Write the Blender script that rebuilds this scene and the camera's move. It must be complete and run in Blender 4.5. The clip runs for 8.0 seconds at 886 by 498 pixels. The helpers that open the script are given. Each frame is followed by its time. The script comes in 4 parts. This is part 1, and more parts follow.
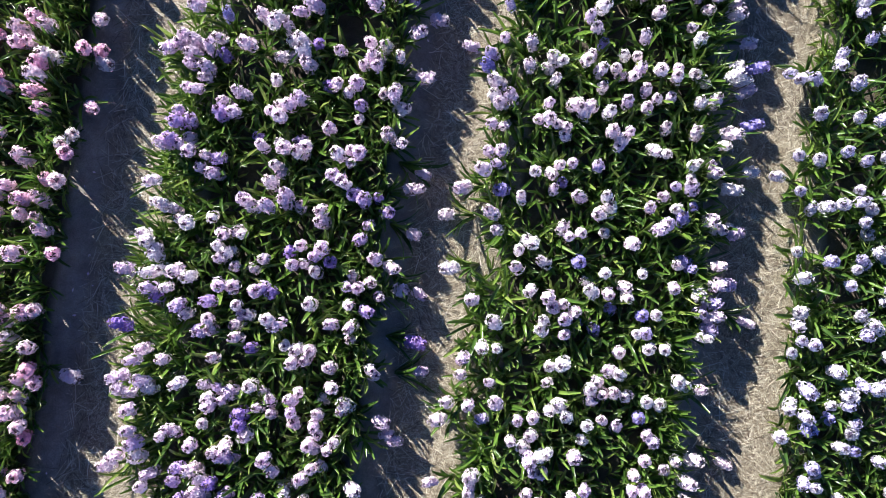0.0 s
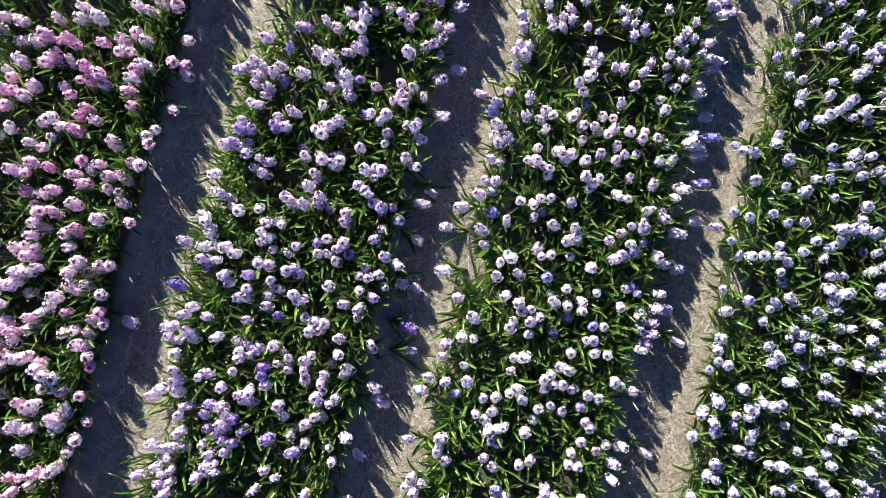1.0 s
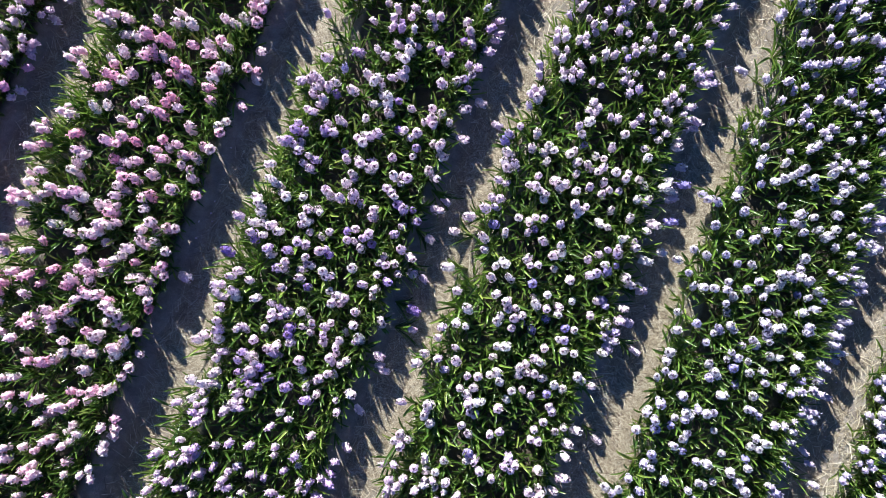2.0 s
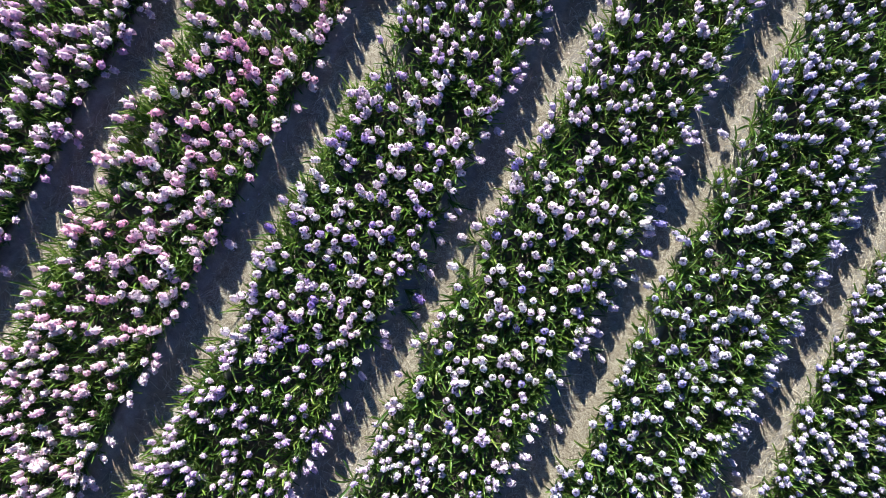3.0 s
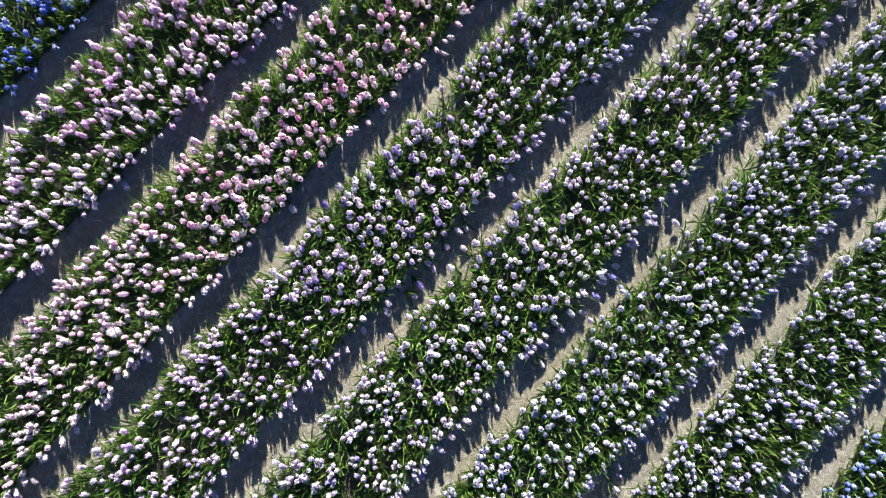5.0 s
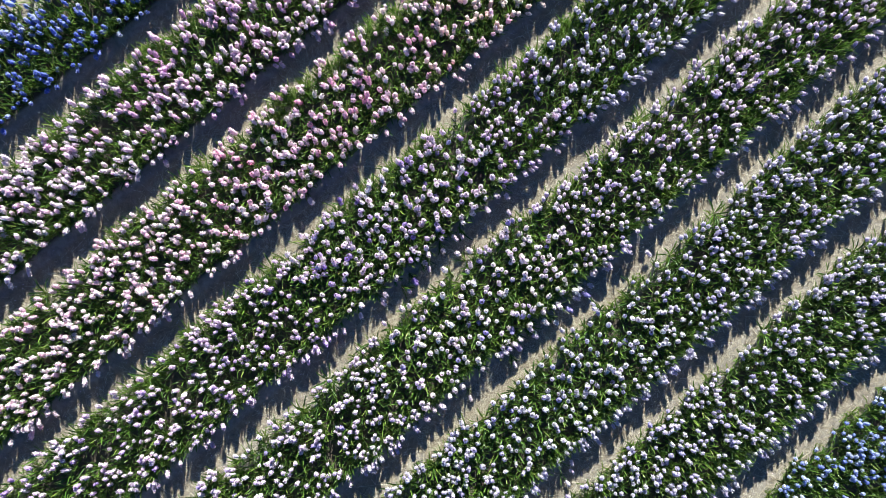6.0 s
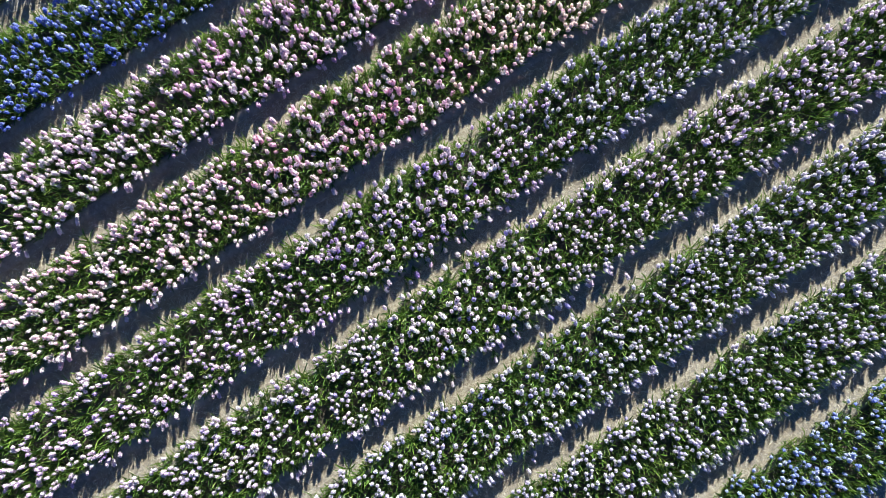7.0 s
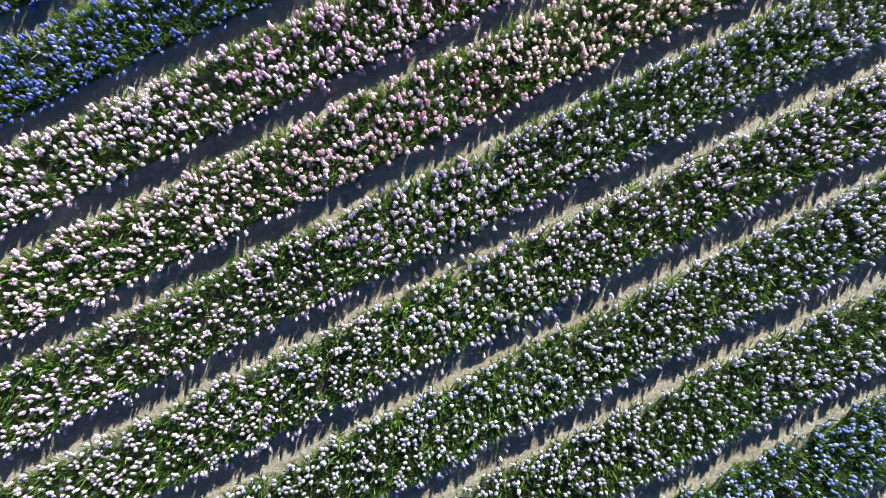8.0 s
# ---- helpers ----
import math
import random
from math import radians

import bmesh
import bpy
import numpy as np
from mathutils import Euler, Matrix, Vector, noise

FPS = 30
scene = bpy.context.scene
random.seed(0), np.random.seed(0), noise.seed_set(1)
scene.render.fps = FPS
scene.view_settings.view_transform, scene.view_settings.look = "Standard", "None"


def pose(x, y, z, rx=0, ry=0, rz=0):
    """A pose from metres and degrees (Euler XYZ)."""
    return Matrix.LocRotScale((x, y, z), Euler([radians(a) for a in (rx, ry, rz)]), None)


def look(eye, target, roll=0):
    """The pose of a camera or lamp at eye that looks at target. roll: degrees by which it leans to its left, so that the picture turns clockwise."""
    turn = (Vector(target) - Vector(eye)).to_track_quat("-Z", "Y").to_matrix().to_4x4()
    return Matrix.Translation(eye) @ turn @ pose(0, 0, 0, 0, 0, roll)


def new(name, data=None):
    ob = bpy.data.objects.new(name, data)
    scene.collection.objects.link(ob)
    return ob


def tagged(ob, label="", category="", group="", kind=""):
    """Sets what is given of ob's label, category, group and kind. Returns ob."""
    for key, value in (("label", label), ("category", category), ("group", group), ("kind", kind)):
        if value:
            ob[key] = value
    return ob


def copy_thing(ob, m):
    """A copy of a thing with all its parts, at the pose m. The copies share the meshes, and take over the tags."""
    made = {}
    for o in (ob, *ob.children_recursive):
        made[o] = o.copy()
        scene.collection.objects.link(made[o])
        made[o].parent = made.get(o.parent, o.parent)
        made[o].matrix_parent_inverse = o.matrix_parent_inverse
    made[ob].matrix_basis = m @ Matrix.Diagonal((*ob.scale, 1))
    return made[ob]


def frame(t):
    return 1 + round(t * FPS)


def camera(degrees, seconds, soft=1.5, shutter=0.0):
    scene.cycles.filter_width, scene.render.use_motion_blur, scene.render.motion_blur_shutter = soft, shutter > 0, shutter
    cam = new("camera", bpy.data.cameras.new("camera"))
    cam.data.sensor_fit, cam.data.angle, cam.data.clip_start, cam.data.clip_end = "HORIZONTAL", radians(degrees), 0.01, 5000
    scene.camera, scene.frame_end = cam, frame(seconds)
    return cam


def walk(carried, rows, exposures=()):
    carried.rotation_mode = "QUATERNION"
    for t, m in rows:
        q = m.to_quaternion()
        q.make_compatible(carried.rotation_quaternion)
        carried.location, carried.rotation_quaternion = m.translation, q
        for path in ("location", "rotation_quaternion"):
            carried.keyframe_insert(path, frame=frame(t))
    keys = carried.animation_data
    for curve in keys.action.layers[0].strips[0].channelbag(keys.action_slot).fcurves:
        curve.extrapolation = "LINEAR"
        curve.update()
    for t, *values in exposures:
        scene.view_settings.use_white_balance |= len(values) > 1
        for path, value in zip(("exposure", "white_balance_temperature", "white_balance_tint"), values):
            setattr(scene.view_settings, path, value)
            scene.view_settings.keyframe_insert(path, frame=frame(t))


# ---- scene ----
# The camera hangs under a rising drone, looks almost straight down and turns with it.
cam = camera(70.0, 8.0, soft=0.9)
# seconds, x, y, z, tilt forward, lean, turn
ROWS = [
    (0, -0.034, 0.000, 3.081, 1.88, -1.36, 6.93),
    (0.5, -0.034, 0.010, 3.442, 1.90, -1.32, 9.99),
    (1, -0.021, 0.003, 3.796, 1.90, -1.34, 13.48),
    (1.5, -0.030, -0.019, 4.160, 1.88, -1.31, 17.00),
    (2.8, -0.093, -0.089, 5.162, 1.89, -1.35, 26.77),
    (3, -0.098, -0.102, 5.319, 1.89, -1.35, 28.30),
    (3.5, -0.108, -0.145, 5.723, 1.87, -1.31, 32.15),
    (4, -0.104, -0.169, 6.140, 1.87, -1.34, 35.93),
    (4.5, -0.104, -0.178, 6.566, 1.87, -1.32, 39.56),
    (4.7, -0.102, -0.175, 6.738, 1.89, -1.33, 41.03),
    (5.8, -0.072, -0.134, 7.676, 1.88, -1.31, 48.44),
    (6, -0.062, -0.134, 7.852, 1.89, -1.35, 49.87),
    (6.5, -0.038, -0.151, 8.308, 1.90, -1.37, 53.62),
    (7, -0.025, -0.187, 8.770, 1.89, -1.36, 57.28),
    (7.5, -0.018, -0.231, 9.227, 1.90, -1.34, 60.94),
    (8, -0.011, -0.277, 9.685, 1.90, -1.32, 64.69),
]
walk(cam, [(t, pose(x, y, z, 0, 0, turn) @ pose(0, 0, 0, tilt, 0, 0) @ pose(0, 0, 0, 0, lean, 0)) for t, x, y, z, tilt, lean, turn in ROWS],
     exposures=[(0.0, 1.52, 5820, 13.5), (4.0, 1.56, 5790, 7.5), (8.0, 1.58, 5880, 4)])

# ---- light: a clear spring morning, the sun low over the beds ----
SUN_AZ, SUN_EL = 43.8, 23.5  # degrees left of +y, degrees above the ground
world = bpy.data.worlds.new("sky")
scene.world = world
world.use_nodes = True
wn = world.node_tree.nodes
sky = wn.new("ShaderNodeTexSky")
sky.sky_type, sky.sun_disc = "NISHITA", False
sky.altitude, sky.air_density, sky.dust_density, sky.ozone_density = 2500, 0.8, 0.1, 10.0
sky.sun_elevation, sky.sun_rotation = radians(SUN_EL), radians(360 - SUN_AZ)
wn["Background"].inputs["Strength"].default_value = 0.052
world.node_tree.links.new(sky.outputs["Color"], wn["Background"].inputs["Color"])
sun = new("sun", bpy.data.lights.new("sun", "SUN"))
sun.data.energy, sun.data.angle, sun.data.color = 5.0, radians(0.5), (1.0, 0.90, 0.76)
sa, se = radians(SUN_AZ), radians(SUN_EL)
sun.matrix_world = look((-20 * math.sin(sa) * math.cos(se), 20 * math.cos(sa) * math.cos(se), 20 * math.sin(se)), (0, 0, 0))

# ---- plan ----
PITCH, FIRST = 1.5, -0.13            # beds repeat every 1.5 m; edge of the violet bed
BED_W = 1.25                         # width of a bed from flower to flower
LENGTH = 8.3                         # the field is built from -LENGTH to +LENGTH along the beds


def bed_edges(k):
    """Planted edges in x of bed k (0: the violet bed)."""
    right = FIRST + PITCH * k
    return right - BED_W, right


# ---- materials ----
def material(name):
    m = bpy.data.materials.new(name)
    m.use_nodes = True
    nt = m.node_tree
    return m, nt, nt.nodes, nt.nodes["Principled BSDF"]


def ramp(nt, fac, stops):
    r = nt.nodes.new("ShaderNodeValToRGB")
    while len(r.color_ramp.elements) < len(stops):
        r.color_ramp.elements.new(0.5)
    for e, (p, c) in zip(r.color_ramp.elements, stops):
        e.position, e.color = p, (*c, 1)
    nt.links.new(fac, r.inputs["Fac"])
    return r.outputs["Color"]


def mixed(nt, kind, fac, a, b):
    m = nt.nodes.new("ShaderNodeMix")
    m.data_type, m.blend_type = "RGBA", kind
    for socket, v in ((m.inputs["Factor"], fac), (m.inputs["A"], a), (m.inputs["B"], b)):
        if isinstance(v, (int, float)):
            socket.default_value = v
        elif isinstance(v, tuple):
            socket.default_value = (*v, 1)
        else:
            nt.links.new(v, socket)
    return m.outputs["Result"]


def noise_tex(nt, scale, detail=3.0, rough=0.55, stretch=None):
    n = nt.nodes.new("ShaderNodeTexNoise")
    n.inputs["Scale"].default_value, n.inputs["Detail"].default_value, n.inputs["Roughness"].default_value = scale, detail, rough
    tc = nt.nodes.new("ShaderNodeTexCoord")
    if stretch:
        mp = nt.nodes.new("ShaderNodeMapping")
        mp.inputs["Scale"].default_value = stretch
        nt.links.new(tc.outputs["Object"], mp.inputs["Vector"])
        nt.links.new(mp.outputs["Vector"], n.inputs["Vector"])
    else:
        nt.links.new(tc.outputs["Object"], n.inputs["Vector"])
    return n.outputs["Fac"]


def bump(nt, bsdf, height, strength, distance):
    b = nt.nodes.new("ShaderNodeBump")
    b.inputs["Strength"].default_value, b.inputs["Distance"].default_value = strength, distance
    nt.links.new(height, b.inputs["Height"])
    nt.links.new(b.outputs["Normal"], bsdf.inputs["Normal"])


def thin(nt, bsdf, colour, share):
    """Lets part of the light through a petal or a leaf."""
    t = nt.nodes.new("ShaderNodeBsdfTranslucent")
    nt.links.new(colour, t.inputs["Color"])
    m = nt.nodes.new("ShaderNodeMixShader")
    m.inputs["Fac"].default_value = share
    nt.links.new(bsdf.outputs["BSDF"], m.inputs[1])
    nt.links.new(t.outputs["BSDF"], m.inputs[2])
    nt.links.new(m.outputs["Shader"], nt.nodes["Material Output"].inputs["Surface"])


def attribute(nt, name):
    a = nt.nodes.new("ShaderNodeAttribute")
    a.attribute_name = name
    return a.outputs["Fac"]


def petal_material(name, tints, throat, single):
    """tints: colour stops over the plants; throat: colour of tube and floret heart; single: the head is an object of its own."""
    m, nt, nodes, bsdf = material(name)
    if single:
        which = nodes.new("ShaderNodeObjectInfo").outputs["Color"]
    else:
        which = attribute(nt, "tint")
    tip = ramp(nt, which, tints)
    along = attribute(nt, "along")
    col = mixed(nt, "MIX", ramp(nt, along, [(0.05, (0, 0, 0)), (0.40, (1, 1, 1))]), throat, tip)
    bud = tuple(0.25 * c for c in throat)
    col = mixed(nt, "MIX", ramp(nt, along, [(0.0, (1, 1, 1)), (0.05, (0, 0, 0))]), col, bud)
    col = mixed(nt, "MULTIPLY", 0.25, col, ramp(nt, noise_tex(nt, 110.0), [(0.3, (0.68, 0.60, 0.72)), (0.6, (1, 1, 1))]))
    nt.links.new(col, bsdf.inputs["Base Color"])
    bsdf.inputs["Roughness"].default_value = 0.55
    bsdf.inputs["Specular IOR Level"].default_value = 0.3
    thin(nt, bsdf, col, 0.36)
    return m


def leaf_material(name, single):
    m, nt, nodes, bsdf = material(name)
    which = nodes.new("ShaderNodeObjectInfo").outputs["Random"] if single else attribute(nt, "tint")
    col = ramp(nt, which, [(0.0, (0.040, 0.090, 0.018)), (0.45, (0.080, 0.165, 0.025)), (0.8, (0.155, 0.28, 0.040)), (1.0, (0.29, 0.38, 0.085))])
    along = attribute(nt, "along")
    col = mixed(nt, "MIX", ramp(nt, along, [(0.0, (0.8, 0.8, 0.8)), (0.25, (0, 0, 0)), (0.93, (0, 0, 0)), (1.0, (0.5, 0.5, 0.5))]), col, (0.22, 0.27, 0.08))
    col = mixed(nt, "MULTIPLY", 0.5, col, ramp(nt, noise_tex(nt, 60.0), [(0.3, (0.55, 0.6, 0.5)), (0.65, (1, 1, 1))]))
    nt.links.new(col, bsdf.inputs["Base Color"])
    bsdf.inputs["Roughness"].default_value = 0.29
    bsdf.inputs["Specular IOR Level"].default_value = 0.5
    thin(nt, bsdf, col, 0.36)
    return m


def stalk_material():
    m, nt, nodes, bsdf = material("stalk_green")
    col = ramp(nt, noise_tex(nt, 40.0), [(0.3, (0.07, 0.11, 0.03)), (0.7, (0.13, 0.17, 0.06))])
    nt.links.new(col, bsdf.inputs["Base Color"])
    bsdf.inputs["Roughness"].default_value = 0.5
    return m


def soil_material():
    m, nt, nodes, bsdf = material("sandy_soil")
    big = noise_tex(nt, 1.3, 4.0)
    mid = noise_tex(nt, 14.0, 6.0, 0.65)
    fine = noise_tex(nt, 160.0, 4.0, 0.7)
    col = ramp(nt, mid, [(0.25, (0.25, 0.235, 0.215)), (0.5, (0.385, 0.365, 0.33)), (0.75, (0.52, 0.50, 0.45))])
    col = mixed(nt, "MULTIPLY", 0.6, col, ramp(nt, big, [(0.3, (0.72, 0.70, 0.68)), (0.7, (1, 1, 1))]))
    # trodden chaff under the straw
    chaff = nodes.new("ShaderNodeMath")
    chaff.operation = "MULTIPLY"
    nt.links.new(attribute(nt, "tint"), chaff.inputs[0])
    nt.links.new(ramp(nt, noise_tex(nt, 9.0, 5.0, 0.7), [(0.3, (0.55, 0.55, 0.55)), (0.65, (1, 1, 1))]), chaff.inputs[1])
    col = mixed(nt, "MIX", chaff.outputs["Value"], col, mixed(nt, "MULTIPLY", 1.0, col, (0.95, 0.84, 0.68)))
    # foliage shade painted into the bed soil; paths and bed edges stay dry sand
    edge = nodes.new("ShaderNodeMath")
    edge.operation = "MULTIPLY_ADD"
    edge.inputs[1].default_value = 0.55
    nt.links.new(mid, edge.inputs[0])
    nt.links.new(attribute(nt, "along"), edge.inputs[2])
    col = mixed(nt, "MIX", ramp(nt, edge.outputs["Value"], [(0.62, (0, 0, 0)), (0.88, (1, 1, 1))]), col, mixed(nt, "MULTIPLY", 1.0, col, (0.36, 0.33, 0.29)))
    col = mixed(nt, "MULTIPLY", 0.6, col, ramp(nt, fine, [(0.3, (0.5, 0.48, 0.45)), (0.6, (1, 1, 1))]))
    nt.links.new(col, bsdf.inputs["Base Color"])
    bsdf.inputs["Roughness"].default_value = 0.95
    bsdf.inputs["Specular IOR Level"].default_value = 0.15
    add = nodes.new("ShaderNodeMath")
    add.operation = "ADD"
    nt.links.new(mid, add.inputs[0])
    nt.links.new(fine, add.inputs[1])
    bump(nt, bsdf, add.outputs["Value"], 0.7, 0.02)
    return m


def straw_material():
    m, nt, nodes, bsdf = material("dry_straw")
    which = nodes.new("ShaderNodeNewGeometry").outputs["Random Per Island"]
    col = ramp(nt, which, [(0.0, (0.11, 0.085, 0.06)), (0.4, (0.31, 0.26, 0.18)), (0.75, (0.56, 0.51, 0.37)), (1.0, (0.84, 0.81, 0.66))])
    nt.links.new(col, bsdf.inputs["Base Color"])
    bsdf.inputs["Roughness"].default_value = 0.6
    return m


PALETTES = {
    "blue": ([(0.0, (0.15, 0.21, 0.66)), (0.5, (0.25, 0.33, 0.77)), (0.85, (0.41, 0.49, 0.84)), (1.0, (0.64, 0.69, 0.87))], (0.11, 0.13, 0.52)),
    "pink": ([(0.0, (0.90, 0.46, 0.64)), (0.25, (0.93, 0.62, 0.78)), (0.6, (0.95, 0.77, 0.86)), (1.0, (0.95, 0.89, 0.90))], (0.80, 0.54, 0.64)),
    "orchid": ([(0.0, (0.78, 0.42, 0.72)), (0.25, (0.88, 0.59, 0.80)), (0.6, (0.94, 0.77, 0.86)), (1.0, (0.95, 0.89, 0.91))], (0.74, 0.54, 0.69)),
    "peach": ([(0.0, (0.94, 0.66, 0.66)), (0.4, (0.96, 0.82, 0.79)), (1.0, (0.96, 0.91, 0.87))], (0.87, 0.62, 0.60)),
    "violet": ([(0.0, (0.36, 0.25, 0.66)), (0.08, (0.62, 0.47, 0.80)), (0.30, (0.84, 0.71, 0.86)), (0.75, (0.93, 0.81, 0.87)), (1.0, (0.94, 0.89, 0.91))], (0.62, 0.42, 0.64)),
    "lilac": ([(0.0, (0.35, 0.32, 0.72)), (0.08, (0.62, 0.55, 0.83)), (0.30, (0.85, 0.73, 0.86)), (0.75, (0.93, 0.83, 0.87)), (1.0, (0.93, 0.91, 0.91))], (0.58, 0.45, 0.63)),
    "white": ([(0.0, (0.36, 0.35, 0.70)), (0.07, (0.58, 0.55, 0.79)), (0.30, (0.68, 0.64, 0.78)), (0.65, (0.78, 0.75, 0.81)), (1.0, (0.84, 0.83, 0.84))], (0.48, 0.40, 0.60)),
    "pale_blue": ([(0.0, (0.16, 0.22, 0.66)), (0.3, (0.32, 0.40, 0.79)), (0.7, (0.53, 0.61, 0.86)), (1.0, (0.78, 0.82, 0.90))], (0.30, 0.35, 0.68)),
}
BEDS = {-4: "blue", -3: "blue", -2: "orchid", -1: "pink", 0: "violet", 1: "lilac", 2: "white", 3: "white", 4: "pale_blue"}
WORDS = {"blue": "deep blue", "pink": "pink", "orchid": "orchid pink", "peach": "peach pink", "violet": "violet and lilac", "lilac": "pale lilac", "white": "white and pale lilac", "pale_blue": "pale blue"}
PETALS = {(c, s): petal_material(f"petals_{c}", *PALETTES[c], s) for c in PALETTES for s in (False, True)}
LEAF = {s: leaf_material("leaf_green", s) for s in (False, True)}
STALK = stalk_material()
SOIL, STRAW = soil_material(), straw_material()


# ---- mesh building ----
class Shape:
    """A small mesh as arrays: places, polygons (as lists of corners) and a value along the petal or leaf."""

    def __init__(self):
        self.v, self.f, self.a = [], [], []

    def add(self, places, faces, along):
        n = len(self.v)
        self.v += [tuple(p) for p in places]
        self.f += [tuple(n + i for i in f) for f in faces]
        self.a += list(along)

    def done(self):
        return np.array(self.v, float), self.f, np.array(self.a, float)


def mesh_of(name, v, corners, counts, mat, along, tint=None):
    me = bpy.data.meshes.new(name)
    me.vertices.add(len(v))
    me.vertices.foreach_set("co", np.ascontiguousarray(v, np.float32).ravel())
    me.loops.add(len(corners))
    me.loops.foreach_set("vertex_index", np.asarray(corners, np.int32))
    me.polygons.add(len(counts))
    starts = np.concatenate([[0], np.cumsum(counts)[:-1]])
    me.polygons.foreach_set("loop_start", starts.astype(np.int32))
    me.update(calc_edges=True)
    me.materials.append(mat)
    for key, values in (("along", along), ("tint", tint)):
        if values is not None:
            me.attributes.new(key, "FLOAT", "POINT").data.foreach_set("value", np.asarray(values, np.float32))
    return me


def single_mesh(name, shape, mat, smooth=True):
    v, f, a = shape
    me = mesh_of(name, v, [i for q in f for i in q], [len(q) for q in f], mat, a)
    if smooth:
        me.polygons.foreach_set("use_smooth", np.ones(len(f), bool))
    return me


class Crowd:
    """Many copies of small shapes joined into one mesh."""

    def __init__(self):
        self.parts, self.n = [], 0

    def put(self, shape, places, turns, tints):
        """turns: N x 3 x 3 (with scale)."""
        v, f, a = shape
        if not len(places):
            return
        V = np.einsum("nij,vj->nvi", turns, v) + places[:, None, :]
        flat = np.array([i for q in f for i in q])
        corners = flat[None, :] + (self.n + np.arange(len(places)) * len(v))[:, None]
        counts = np.tile([len(q) for q in f], len(places))
        self.parts.append((V.reshape(-1, 3), corners.ravel(), counts, np.tile(a, len(places)), np.repeat(tints, len(v))))
        self.n += len(places) * len(v)

    def build(self, name, mat, parent=None, smooth=True):
        v, c, k, a, t = (np.concatenate(p) for p in zip(*self.parts))
        me = mesh_of(name, v, c, k, mat, a, t)
        if smooth:
            me.polygons.foreach_set("use_smooth", np.ones(len(k), bool))
        ob = new(name, me)
        ob.parent = parent
        return ob


def turns_of(yaw, lean_to, lean, scale, tall=None):
    """Rotations: first a spin by yaw, then a lean by an angle towards a direction, times a scale."""
    n = len(yaw)
    c, s = np.cos(yaw), np.sin(yaw)
    Z = np.zeros((n, 3, 3))
    Z[:, 0, 0], Z[:, 0, 1], Z[:, 1, 0], Z[:, 1, 1], Z[:, 2, 2] = c, -s, s, c, 1
    ax, ay = -np.sin(lean_to), np.cos(lean_to)
    c, s = np.cos(lean), np.sin(lean)
    L = np.zeros((n, 3, 3))
    L[:, 0, 0], L[:, 0, 1], L[:, 0, 2] = c + ax * ax * (1 - c), ax * ay * (1 - c), ay * s
    L[:, 1, 0], L[:, 1, 1], L[:, 1, 2] = ax * ay * (1 - c), c + ay * ay * (1 - c), -ax * s
    L[:, 2, 0], L[:, 2, 1], L[:, 2, 2] = -ay * s, ax * s, c
    S = np.repeat(scale[:, None], 3, 1)
    if tall is not None:
        S[:, 2] = tall
    return L @ (Z * S[:, None, :])


# ---- shapes of a hyacinth ----
HEAD_H = 0.100


